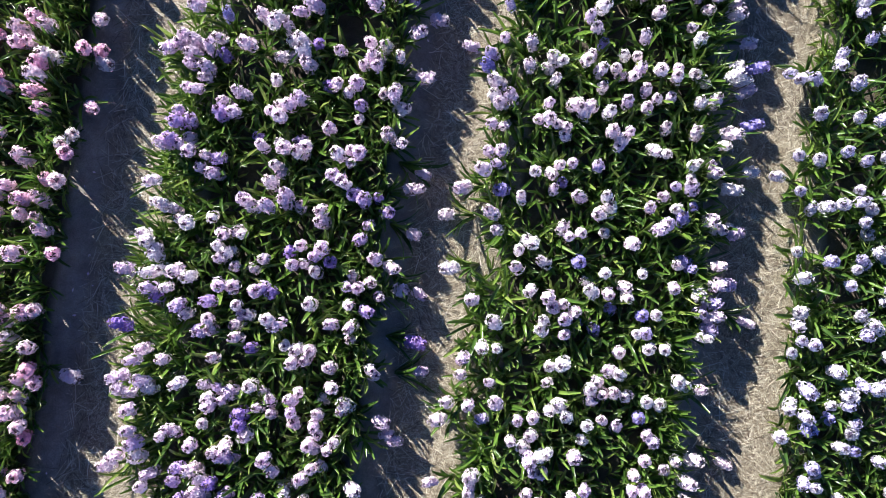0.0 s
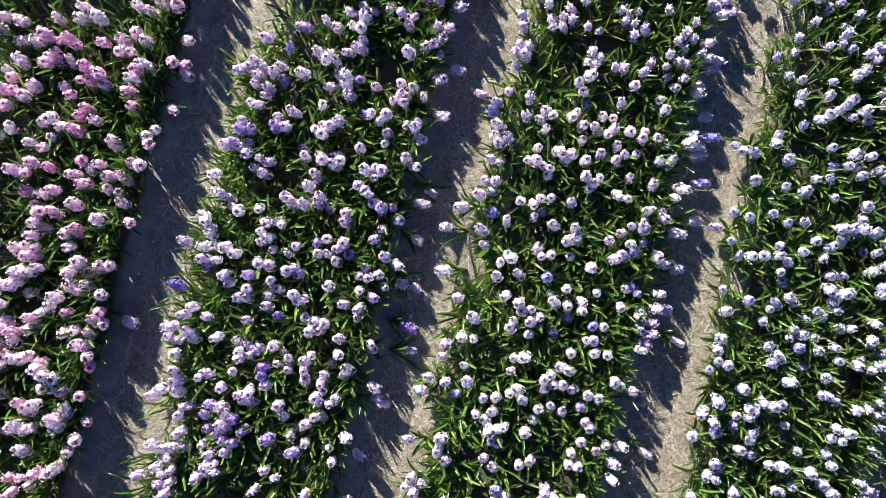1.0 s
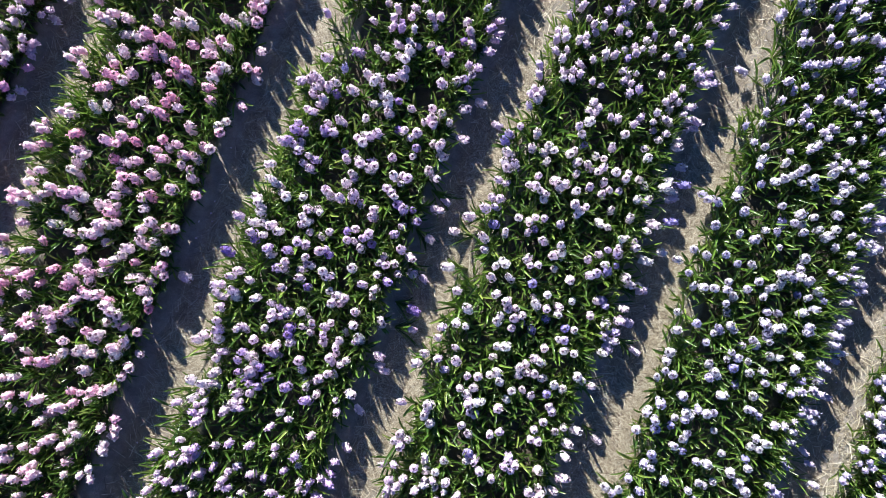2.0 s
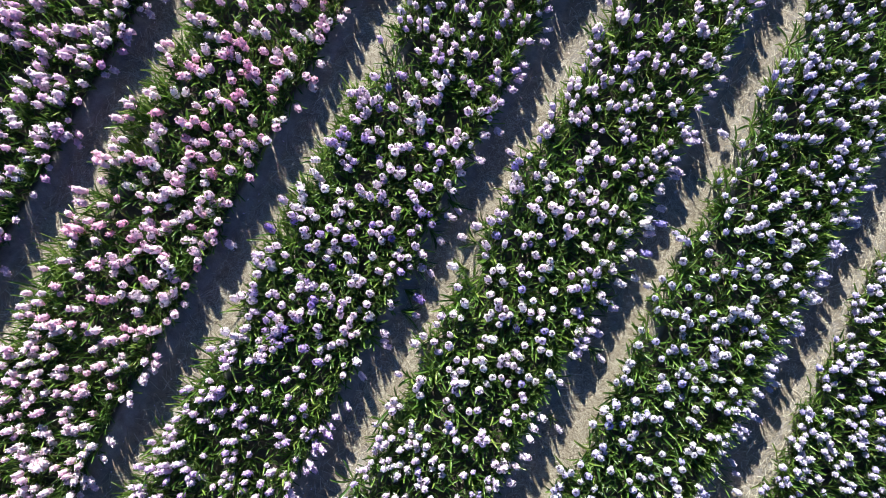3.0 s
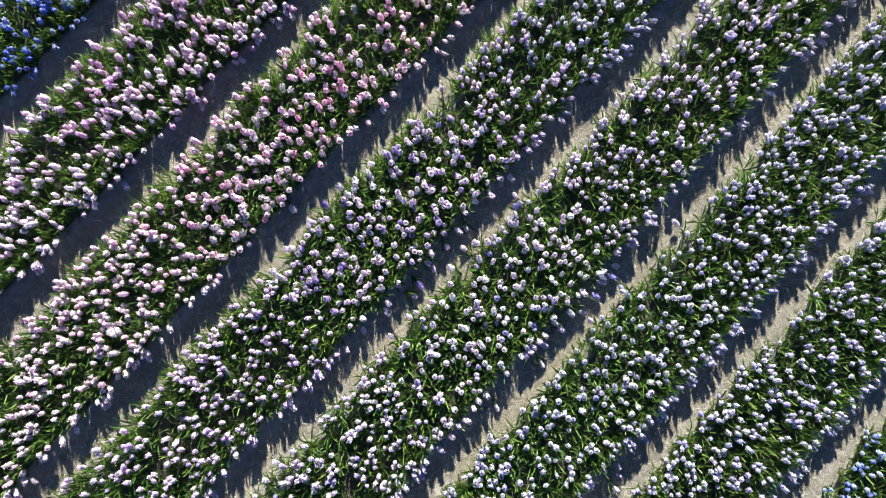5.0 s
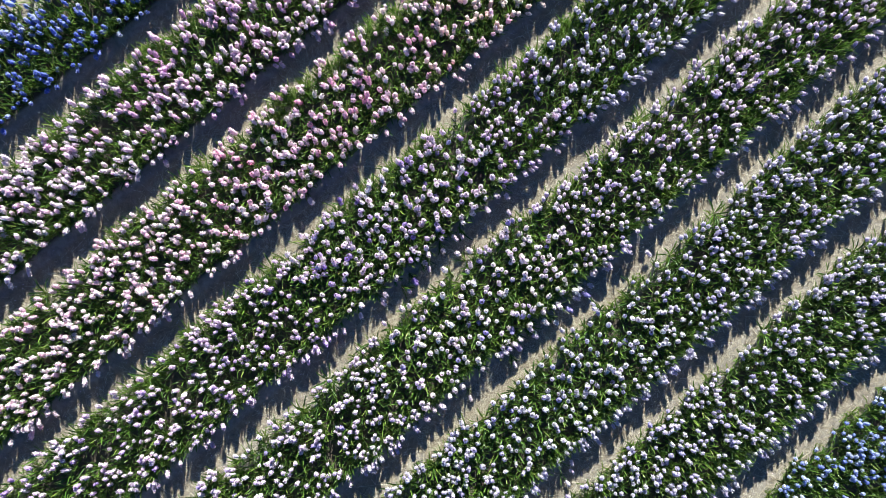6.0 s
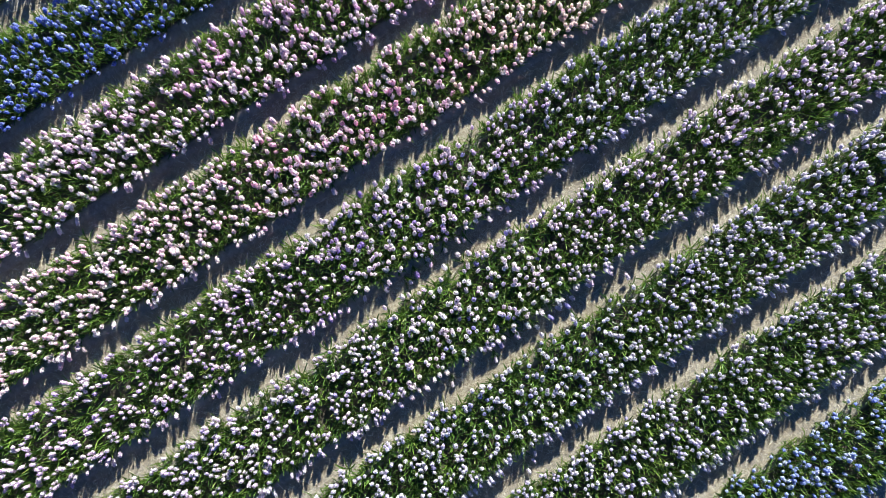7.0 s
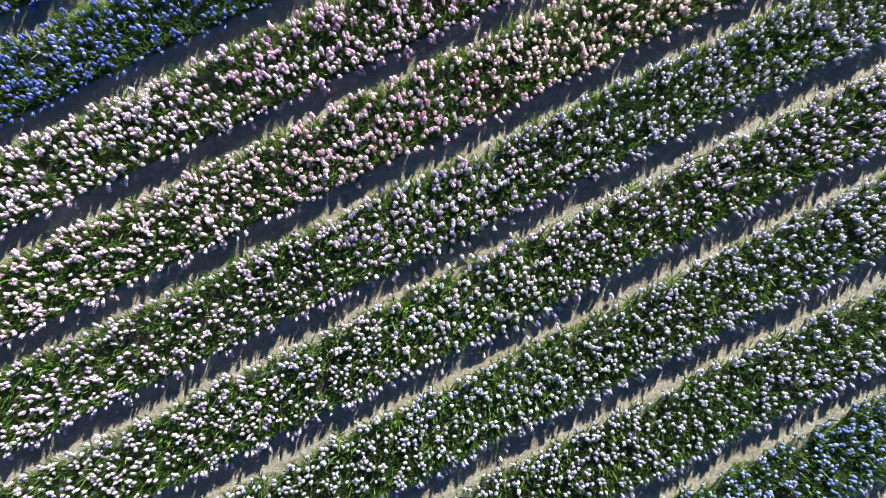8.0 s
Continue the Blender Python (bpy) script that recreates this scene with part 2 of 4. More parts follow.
def head_shape(r, whorls, per, buds=True):
    """A flower spike from its foot at 0 upwards: whorls of six-petalled florets round a core, buds at the tip."""
    s = Shape()
    # core
    ring, rows = 7, 5
    prof = [0.45, 0.95, 1.0, 0.85, 0.45]
    pts, faces = [], []
    for j in range(rows):
        z = HEAD_H * (0.03 + 0.88 * j / (rows - 1))
        for i in range(ring):
            a = 2 * math.pi * i / ring
            pts.append((0.0135 * prof[j] * math.cos(a), 0.0135 * prof[j] * math.sin(a), z))
    for j in range(rows - 1):
        for i in range(ring):
            faces.append((j * ring + i, j * ring + (i + 1) % ring, (j + 1) * ring + (i + 1) % ring, (j + 1) * ring + i))
    faces.append(tuple((rows - 1) * ring + i for i in range(ring)))
    s.add(pts, faces, [0.25 if j < rows - 1 else 0.0 for j in range(rows) for _ in range(ring)])
    for w in range(whorls):
        u = (w + 0.4) / whorls
        reach = 0.0215 * (0.82 + 0.30 * math.sin(math.pi * min(1, u * 0.95 + 0.12))) * (1.0 if u < 0.75 else 1.08)
        count = per if u < 0.8 else max(4, per - 1)
        for i in range(count):
            if r.random() < 0.06:
                continue
            a = 2 * math.pi * (i + 0.5 * (w % 2)) / count + r.uniform(-0.3, 0.3)
            up = radians(-20 + 58 * u ** 1.2 + r.uniform(-12, 12))
            d = np.array((math.cos(a) * math.cos(up), math.sin(a) * math.cos(up), math.sin(up)))
            foot = np.array((0, 0, HEAD_H * (0.05 + 0.85 * u)))
            c = foot + d * reach * (r.uniform(0.72, 1.32) if u < 0.8 else r.uniform(1.05, 1.3))
            e1 = np.cross(d, (0, 0, 1.0))
            e1 /= np.linalg.norm(e1)
            e2 = np.cross(d, e1)
            spin = r.uniform(0, 1)
            size = r.uniform(0.95, 1.4) * (1.0 if u < 0.8 else 0.72)
            for p in range(6):
                b = 2 * math.pi * (p + spin) / 6
                out = e1 * math.cos(b) + e2 * math.sin(b)
                side = np.cross(d, out)
                curl = r.uniform(-1.0, 2.4)
                lift = r.uniform(-0.0015, 0.006)
                s.add([c + out * 0.001 * size - d * 0.004 - side * 0.002, c + out * 0.001 * size - d * 0.004 + side * 0.002,
                       c + out * 0.0085 * size + d * lift - side * 0.0041 * size, c + out * 0.0085 * size + d * lift + side * 0.0041 * size,
                       c + out * 0.0170 * size - d * 0.004 * curl],
                      [(0, 1, 3, 2), (2, 3, 4)], [0.22, 0.22, 0.62, 0.62, 1.0])
    # closed buds at the tip
    if buds:
        add_buds(s, r, 4)
    return s.done()


def add_buds(s, r, n):
    for i in range(n):
        a = 2 * math.pi * i / 3 + r.uniform(-0.3, 0.3)
        q = 0.0 if i == 0 else 0.007
        o = np.array((q * math.cos(a), q * math.sin(a), HEAD_H * 0.93))
        k = 0.0045
        s.add([o + (k, 0, 0), o + (0, k, 0), o + (-k, 0, 0), o + (0, -k, 0), o + (0, 0, 2.0 * k), o - (0, 0, 2.0 * k)],
              [(0, 1, 4), (1, 2, 4), (2, 3, 4), (3, 0, 4), (1, 0, 5), (2, 1, 5), (3, 2, 5), (0, 3, 5)], [0.0] * 6)


def bud_shape(r):
    s = Shape()
    add_buds(s, r, 4)
    return s.done()


def far_head(r):
    """The spike of plants that the flight passes from high up: a knobbly core, loose petals all round it and a dark hollow of buds at the tip."""
    s = Shape()
    ring, rows = 6, 6
    pts, along = [], []
    for j in range(rows):
        t = j / (rows - 1)
        q = 0.0235 * math.sin(math.pi * (0.15 + 0.68 * t)) ** 0.6
        for i in range(ring):
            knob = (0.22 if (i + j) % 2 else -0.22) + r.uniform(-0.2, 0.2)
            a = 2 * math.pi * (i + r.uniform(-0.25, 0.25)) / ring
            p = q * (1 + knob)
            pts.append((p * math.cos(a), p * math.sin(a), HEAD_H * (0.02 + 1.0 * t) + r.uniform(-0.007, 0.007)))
            # dips between the knobs take the throat colour, painting in shade between florets
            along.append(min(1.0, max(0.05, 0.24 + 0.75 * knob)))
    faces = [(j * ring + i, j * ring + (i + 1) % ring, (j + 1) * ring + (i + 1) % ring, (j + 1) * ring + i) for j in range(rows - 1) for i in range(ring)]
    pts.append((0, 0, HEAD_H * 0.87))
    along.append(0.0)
    faces += [((rows - 1) * ring + i, (rows - 1) * ring + (i + 1) % ring, len(pts) - 1) for i in range(ring)]
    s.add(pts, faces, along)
    for n in range(26):
        t = (n + 0.5) / 26
        a, up = 2.4 * n + r.uniform(-0.4, 0.4), radians(-15 + 65 * t + r.uniform(-15, 15))
        d = np.array((math.cos(a) * math.cos(up), math.sin(a) * math.cos(up), math.sin(up)))
        foot = np.array((0, 0, HEAD_H * (0.06 + 0.9 * t))) + d * 0.014
        e1 = np.cross(d, (0, 0, 1.0))
        e1 /= np.linalg.norm(e1)
        b = r.uniform(0, 6.28)
        out = e1 * math.cos(b) + np.cross(d, e1) * math.sin(b)
        side = np.cross(d, out)
        mid, tip = foot + d * 0.011 + out * 0.004, foot + d * r.uniform(0.010, 0.020) + out * r.uniform(0.012, 0.019)
        s.add([foot, mid - side * 0.0055, tip, mid + side * 0.0055], [(0, 1, 2, 3)], [0.15, 0.7, 1.0, 0.7])
    return s.done()


def poor_head(r):
    """The same spike for plants that stand outside the flight's view: a lumpy spindle."""
    s = Shape()
    ring, pts, faces = 5, [], []
    prof = [0.6, 1.05, 1.0, 0.7]
    for j, p in enumerate(prof):
        for i in range(ring):
            a, q = 2 * math.pi * (i + 0.5 * (j % 2)) / ring, 0.030 * p * r.uniform(0.75, 1.2)
            pts.append((q * math.cos(a), q * math.sin(a), HEAD_H * j / 3))
    for j in range(3):
        for i in range(ring):
            faces.append((j * ring + i, j * ring + (i + 1) % ring, (j + 1) * ring + (i + 1) % ring, (j + 1) * ring + i))
    faces.append(tuple(3 * ring + i for i in range(ring)))
    s.add(pts, faces, [r.uniform(0.2, 1) for _ in pts])
    return s.done()


def leaf_shape(r, segs, fold, length, first, last, width):
    """A strap leaf that leaves the ground at 0 towards +x, arching from the angle first to last (degrees off the upright)."""
    s = Shape()
    x, z = 0.008, 0.0
    pts, along = [], []
    side = r.uniform(-0.6, 0.6)
    y = 0.0
    for j in range(segs + 1):
        t = j / segs
        ang = radians(first + (last - first) * t ** 1.6)
        w = width * min(1.0, 0.5 + t) * (1.0 if t < 0.7 else 1.0 - 0.45 * ((t - 0.7) / 0.3) ** 2)
        nx, nz = -math.cos(ang), math.sin(ang)  # the leaf's upper side
        dip = 0.42 * w * (1.2 - 0.6 * t)
        row = [(x + nx * dip, y - w / 2, z + nz * dip), (x, y, z), (x + nx * dip, y + w / 2, z + nz * dip)] if fold else [(x, y - w / 2, z), (x, y + w / 2, z)]
        pts += row
        along += [t] * len(row)
        step = length / segs
        x, y, z = x + step * math.sin(ang), y + step * side * t, z + step * math.cos(ang)
    n = 3 if fold else 2
    faces = []
    for j in range(segs):
        for i in range(n - 1):
            faces.append((j * n + i, j * n + i + 1, (j + 1) * n + i + 1, (j + 1) * n + i))
    pts.append((x + (0.3 * width - step) * math.sin(ang), y, z + (0.3 * width - step) * math.cos(ang)))
    along.append(1.0)
    tip = len(pts) - 1
    for i in range(n - 1):
        faces.append((segs * n + i, segs * n + i + 1, tip))
    s.add(pts, faces, along)
    return s.done()


def stalk_shape(sides, tall):
    s = Shape()
    rows = [(0.0, 0.0065), (0.5, 0.0055), (1.0, 0.0045)] if sides > 4 else [(0.0, 0.006), (1.0, 0.0045)]
    pts = [(q * math.cos(2 * math.pi * i / sides), q * math.sin(2 * math.pi * i / sides), tall * t) for t, q in rows for i in range(sides)]
    faces = [(j * sides + i, j * sides + (i + 1) % sides, (j + 1) * sides + (i + 1) % sides, (j + 1) * sides + i) for j in range(len(rows) - 1) for i in range(sides)]
    s.add(pts, faces, [0.5] * len(pts))
    return s.done()


pr = random.Random(3)
FINE_HEADS = [head_shape(pr, 6, 5) for _ in range(6)]
OPEN_HEADS = [head_shape(pr, 6, 5, False) for _ in range(6)]
BUDS = [bud_shape(pr) for _ in range(3)]
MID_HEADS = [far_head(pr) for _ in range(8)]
POOR_HEADS = [poor_head(pr) for _ in range(3)]


def leaf_set(segs, fold, n, wide=1.0, droop=118):
    return [leaf_shape(pr, segs, fold, pr.uniform(0.14, 0.225), pr.uniform(2, 32), pr.uniform(20, droop), wide * pr.uniform(0.0125, 0.0185)) for _ in range(n)]


UPRIGHT = [leaf_shape(pr, 2, True, pr.uniform(0.18, 0.25), pr.uniform(0, 10), pr.uniform(14, 45), pr.uniform(0.014, 0.020)) for _ in range(8)]
FINE_LEAVES, MID_LEAVES, POOR_LEAVES = leaf_set(4, True, 14, 1.08, 98), leaf_set(2, True, 12, 1.12, 85), leaf_set(2, False, 4, 1.2)
STALK_H = 0.135
FINE_STALK, MID_STALK = stalk_shape(6, STALK_H), stalk_shape(3, STALK_H)


# ---- ground: one sheet to the horizon, the beds a hand's breadth of sand above the paths ----
def ground_height(x, y):
    x, y = np.asarray(x, float), np.asarray(y, float)
    u = (x - (FIRST - BED_W / 2)) / PITCH
    off = np.abs(u - np.round(u)) * PITCH              # distance from the middle of a bed
    rise = 0.03 * np.clip((0.70 - off) / 0.14, 0, 1)
    rough = 0.006 * np.sin(7.1 * x + 2.3 * y) * np.sin(5.3 * y - 3.1 * x) + 0.004 * np.sin(19 * x + 5 * y + 1) * np.sin(23 * y + 3 * x) + 0.003 * np.sin(41 * x - 13 * y) * np.sin(37 * y + 17 * x)
    inside = (np.abs(x) < 9) & (np.abs(y) < LENGTH + 1)
    return np.where(inside, rise + rough, 0.0)


def build_ground():
    far = np.array([12, 18, 30, 60, 150, 500, 2000.0])
    xs = np.concatenate([-far[::-1], np.arange(-9.3, 9.31, 0.05), far])
    ys = np.concatenate([-far[::-1], np.arange(-10.2, 10.21, 0.17), far])
    X, Y = np.meshgrid(xs, ys)
    v = np.stack([X, Y, ground_height(X, Y)], -1).reshape(-1, 3)
    nx, ny = len(xs), len(ys)
    i = (np.arange(ny - 1)[:, None] * nx + np.arange(nx - 1)[None, :]).ravel()
    c = np.stack([i, i + 1, i + nx + 1, i + nx], -1)
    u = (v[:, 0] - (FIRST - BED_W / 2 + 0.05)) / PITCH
    bed_shade = np.clip((0.49 - np.abs(u - np.round(u)) * PITCH) / 0.14, 0, 1)   # painted foliage shade: 1 inside the beds, 0 on the paths
    p = (v[:, 0] - FIRST) - PITCH * np.floor((v[:, 0] - FIRST) / PITCH + 0.2)   # distance from a bed's shady edge
    chaff = np.clip((p + 0.03) / 0.06, 0, 1) * np.clip((0.27 - p) / 0.10, 0, 1)   # 1 under the straw, 0 on the trodden strip
    me = mesh_of("ground", v, c.ravel(), np.full(len(c), 4), SOIL, bed_shade, chaff)
    me.polygons.foreach_set("use_smooth", np.ones(len(c), bool))
    return tagged(new("ground", me), "sandy grey-brown field soil with raised beds and trodden paths", "ground", kind="structure")


build_ground()


# ---- planting plan ----
def in_view(x, y, margin=0.2):
    """Whether a place lies in the strip of field that the flight passes over."""
    a = radians(64.7)
    u, w = x * math.cos(a) + y * math.sin(a), x * math.sin(a) - y * math.cos(a)
    return (np.abs(u) < 6.9 + margin) & (np.abs(w) < 4.1 + margin)


def drift(x, y, seed):
    """Slow change over the field, about -1 to 1: patches of like colour and of thin planting."""
    return 0.5 * np.sin(2.9 * x + 1.7 * y + seed) * np.sin(2.3 * y - 1.1 * x + 2 * seed) + 0.5 * np.sin(5.3 * x - 3.7 * y + 3 * seed) * np.sin(4.1 * y + 2.6 * x + seed)


NEAR_Y = (-0.72, 0.80)               # the stretch of the two middle beds whose plants are things of their own
PLANTS = {k: [] for k in BEDS}


def survey(k, places):
    """Known plants of bed k: x, y of the flower head and, for the darkest flowers, the tint."""
    PLANTS[k].extend((*p, None)[:3] for p in places)


survey(-1, [
    (-2.05, -2.03), (-1.93, -2.01), (-2.02, -1.99), (-1.69, -1.96), (-1.89, -1.96), (-1.69, -1.92), (-2.14, -1.91), (-1.93, -1.91), (-1.86, -1.9),
    (-1.92, -1.86), (-1.67, -1.86), (-2.1, -1.85), (-1.74, -1.81), (-2.08, -1.8), (-1.67, -1.8), (-2.2, -1.78), (-2.03, -1.78), (-1.69, -1.74),
    (-1.97, -1.72), (-1.9, -1.69), (-2.02, -1.66), (-1.96, -1.65), (-1.89, -1.61), (-1.83, -1.59), (-1.79, -1.56), (-2.26, -1.54), (-2.22, -1.51),
    (-1.99, -1.5), (-1.75, -1.46), (-2.17, -1.44), (-2.1, -1.42), (-2, -1.39), (-2.06, -1.38), (-1.72, -1.38), (-2.19, -1.36), (-1.83, -1.33),
    (-2.31, -1.32), (-1.86, -1.29),
])
survey(-1, [
    (-1.7, -1.28), (-2.01, -1.27), (-2.32, -1.25), (-2.07, -1.25), (-2.22, -1.23), (-1.98, -1.23), (-1.81, -1.23), (-2.37, -1.21), (-2.29, -1.21),
    (-2.26, -1.16), (-1.98, -1.15), (-1.76, -1.14), (-1.91, -1.13), (-1.85, -1.13), (-2.22, -1.07), (-1.91, -1.07), (-1.95, -1.06), (-2, -1.03),
    (-2.31, -1.01), (-2.2, -1.01), (-2.14, -1.01), (-2.02, -1.01), (-2.09, -0.99), (-1.75, -0.97, 0.02), (-2.29, -0.96), (-2.44, -0.94),
    (-2.18, -0.92), (-1.76, -0.91), (-2.26, -0.87), (-2.2, -0.87), (-1.82, -0.86), (-2.13, -0.84), (-2.26, -0.82), (-1.94, -0.82), (-1.88, -0.79),
    (-1.81, -0.79), (-2.13, -0.78), (-2.31, -0.75), (-2.09, -0.74),
])
survey(-1, [
    (-1.73, -0.72), (-1.79, -0.71), (-1.94, -0.7), (-2.04, -0.69), (-1.62, -0.69), (-2.43, -0.67), (-1.76, -0.66), (-2.55, -0.65), (-2.19, -0.65),
    (-2.34, -0.64), (-2.28, -0.63), (-2.02, -0.63), (-2.26, -0.6), (-1.9, -0.57), (-1.77, -0.56), (-2.45, -0.55), (-1.95, -0.55), (-2.25, -0.54),
    (-2.5, -0.53), (-2.2, -0.53), (-1.86, -0.53), (-2.15, -0.49), (-1.98, -0.48), (-1.88, -0.45), (-2.21, -0.44), (-2.55, -0.43), (-2.64, -0.42),
    (-2.32, -0.42), (-2.43, -0.41), (-1.93, -0.41), (-1.82, -0.41), (-2.51, -0.4), (-2.26, -0.4), (-2.47, -0.39), (-2.2, -0.39), (-1.77, -0.39),
    (-2.02, -0.34), (-2.22, -0.32), (-2.52, -0.28),
])
survey(-1, [
    (-2.19, -0.27), (-2.05, -0.27), (-2.57, -0.26), (-2.23, -0.25), (-2, -0.24), (-2.57, -0.2), (-2.23, -0.19), (-2.14, -0.17), (-2.28, -0.15),
    (-1.88, -0.15), (-2.53, -0.14), (-1.72, -0.13), (-2.57, -0.12), (-2.05, -0.1), (-2.34, -0.09), (-2.28, -0.09), (-2.23, -0.08), (-2.18, -0.05),
    (-1.79, -0.03), (-2.63, -0.02, 0.02), (-2.41, 0.01), (-2.35, 0.01), (-2.03, 0.02), (-1.83, 0.02), (-1.89, 0.03), (-2.1, 0.06), (-2.33, 0.07),
    (-2.24, 0.07), (-2.76, 0.09), (-2.71, 0.09), (-1.89, 0.1), (-2.02, 0.11), (-1.82, 0.11), (-2.76, 0.14), (-2.07, 0.15), (-1.96, 0.15),
    (-2.31, 0.17), (-2.39, 0.18),
])
survey(-1, [
    (-2.59, 0.19), (-1.8, 0.2), (-1.74, 0.2), (-2.52, 0.24), (-2.28, 0.24), (-1.93, 0.29), (-2.34, 0.31), (-2.23, 0.31), (-2.16, 0.31), (-1.73, 0.33),
    (-2.61, 0.34), (-2.3, 0.34), (-2.56, 0.36), (-1.75, 0.37), (-2.73, 0.39), (-2.15, 0.39), (-2.06, 0.39), (-1.72, 0.42), (-2.78, 0.43),
    (-2.47, 0.43), (-2.59, 0.44), (-2.52, 0.44), (-2.12, 0.44), (-2.86, 0.45), (-2.44, 0.5), (-2.23, 0.5), (-2.87, 0.51), (-1.86, 0.51), (-2.58, 0.52),
    (-2.83, 0.53), (-2.27, 0.53), (-2.63, 0.55), (-1.67, 0.56), (-1.91, 0.59), (-2.21, 0.6), (-2.13, 0.6), (-2.05, 0.6), (-2.54, 0.62), (-2.38, 0.64),
])
survey(-1, [
    (-2.45, 0.65), (-2.09, 0.65), (-1.9, 0.66), (-2.17, 0.67), (-2.4, 0.68), (-2.35, 0.69), (-2.28, 0.69), (-1.9, 0.73), (-2.58, 0.74), (-2.5, 0.75),
    (-2.46, 0.76), (-1.86, 0.76), (-2.72, 0.78), (-1.65, 0.78), (-2.77, 0.79), (-2.43, 0.79), (-2.35, 0.79), (-2.29, 0.8), (-2.01, 0.81),
    (-1.96, 0.82), (-1.72, 0.82), (-2.12, 0.83), (-1.67, 0.83), (-2.68, 0.84), (-2.6, 0.84), (-2.64, 0.86), (-2.02, 0.87), (-1.89, 0.9), (-2.41, 0.91),
    (-1.95, 0.93), (-2.28, 0.94), (-2.17, 0.96), (-1.68, 0.97), (-2.29, 1.01), (-1.9, 1.07), (-1.97, 1.08), (-1.86, 1.14), (-1.77, 1.14),
    (-1.82, 1.19),
])
survey(0, [
    (-1.19, -1.11), (-0.94, -1.11), (-1.05, -1.07), (-0.89, -1.07, 0.02), (-0.56, -1.07), (-1.17, -1.06), (-0.94, -1.05), (-1.36, -1.04),
    (-0.51, -1.03), (-0.98, -1.02), (-0.25, -1.02), (-1.04, -1.01), (-0.49, -1), (-1.32, -0.99), (-1.23, -0.99), (-0.62, -0.98), (-0.84, -0.95),
    (-0.45, -0.95), (-0.41, -0.94), (-1.25, -0.93), (-0.89, -0.93), (-0.66, -0.93), (-1, -0.91), (-0.84, -0.89), (-1.13, -0.88), (-1.27, -0.87),
    (-0.45, -0.87), (-1.1, -0.86), (-0.39, -0.86), (-0.76, -0.84), (-0.47, -0.84), (-0.36, -0.82), (-0.96, -0.81), (-0.09, -0.81), (-0.79, -0.8, 0.02),
    (-0.44, -0.8), (-0.13, -0.79), (-1.29, -0.78), (-0.55, -0.76), (-0.46, -0.76), (-0.8, -0.75, 0.02), (-0.66, -0.73), (-0.94, -0.72),
])
survey(0, [
    (-0.16, -0.72), (-1.3, -0.71), (-0.72, -0.71), (-0.57, -0.71), (-0.45, -0.71), (-1.35, -0.7), (-0.89, -0.7), (-0.95, -0.69), (-0.35, -0.69),
    (-1.22, -0.68), (-0.67, -0.67), (-0.86, -0.66), (-0.58, -0.66), (-1.37, -0.65), (-1.25, -0.65), (-0.91, -0.65), (-0.71, -0.65), (-0.44, -0.65),
    (-0.33, -0.65), (-1.09, -0.64), (-0.98, -0.64), (-0.77, -0.62), (-0.55, -0.62), (-0.4, -0.58), (-1.3, -0.56), (-1.17, -0.54), (-1.27, -0.51),
    (-0.95, -0.51), (-0.22, -0.51), (-0.59, -0.49), (-0.42, -0.49), (-0.24, -0.48), (-0.01, -0.48), (-0.54, -0.47), (-0.79, -0.45, 0.02),
    (-0.58, -0.43), (-0.52, -0.43), (-0.64, -0.42), (-1.39, -0.41, 0), (-0.86, -0.41), (-1.03, -0.4), (-0.98, -0.39), (-0.35, -0.36), (-0.87, -0.35),
])
survey(0, [
    (-0.05, -0.35, 0.02), (-0.99, -0.34), (-1.1, -0.33), (-0.68, -0.33), (-0.86, -0.31), (-0.72, -0.31), (-0.82, -0.3), (-0.44, -0.3), (-0.35, -0.3),
    (-1.13, -0.29), (-1.24, -0.27, 0.02), (-1, -0.26), (-0.87, -0.26), (-1.27, -0.23), (-1.2, -0.22), (-0.55, -0.22), (-0.29, -0.22, 0.08),
    (-0.37, -0.2), (-0.8, -0.19), (-0.73, -0.19, 0.02), (-0.96, -0.18), (-0.9, -0.18), (-0.77, -0.17), (-1.41, -0.16), (-1.29, -0.16), (-1.11, -0.16),
    (-0.24, -0.15), (-1.23, -0.14), (-1.17, -0.14), (-0.39, -0.12), (-0.34, -0.12), (-0.06, -0.12), (-0.15, -0.11), (-0.91, -0.09), (-0.83, -0.09),
    (-0.29, -0.09), (-1.27, -0.08), (-0.54, -0.07), (-0.37, -0.07), (-0.98, -0.06), (-1.28, -0.05), (-0.65, -0.05), (-0.78, -0.04), (-0.6, -0.04),
])
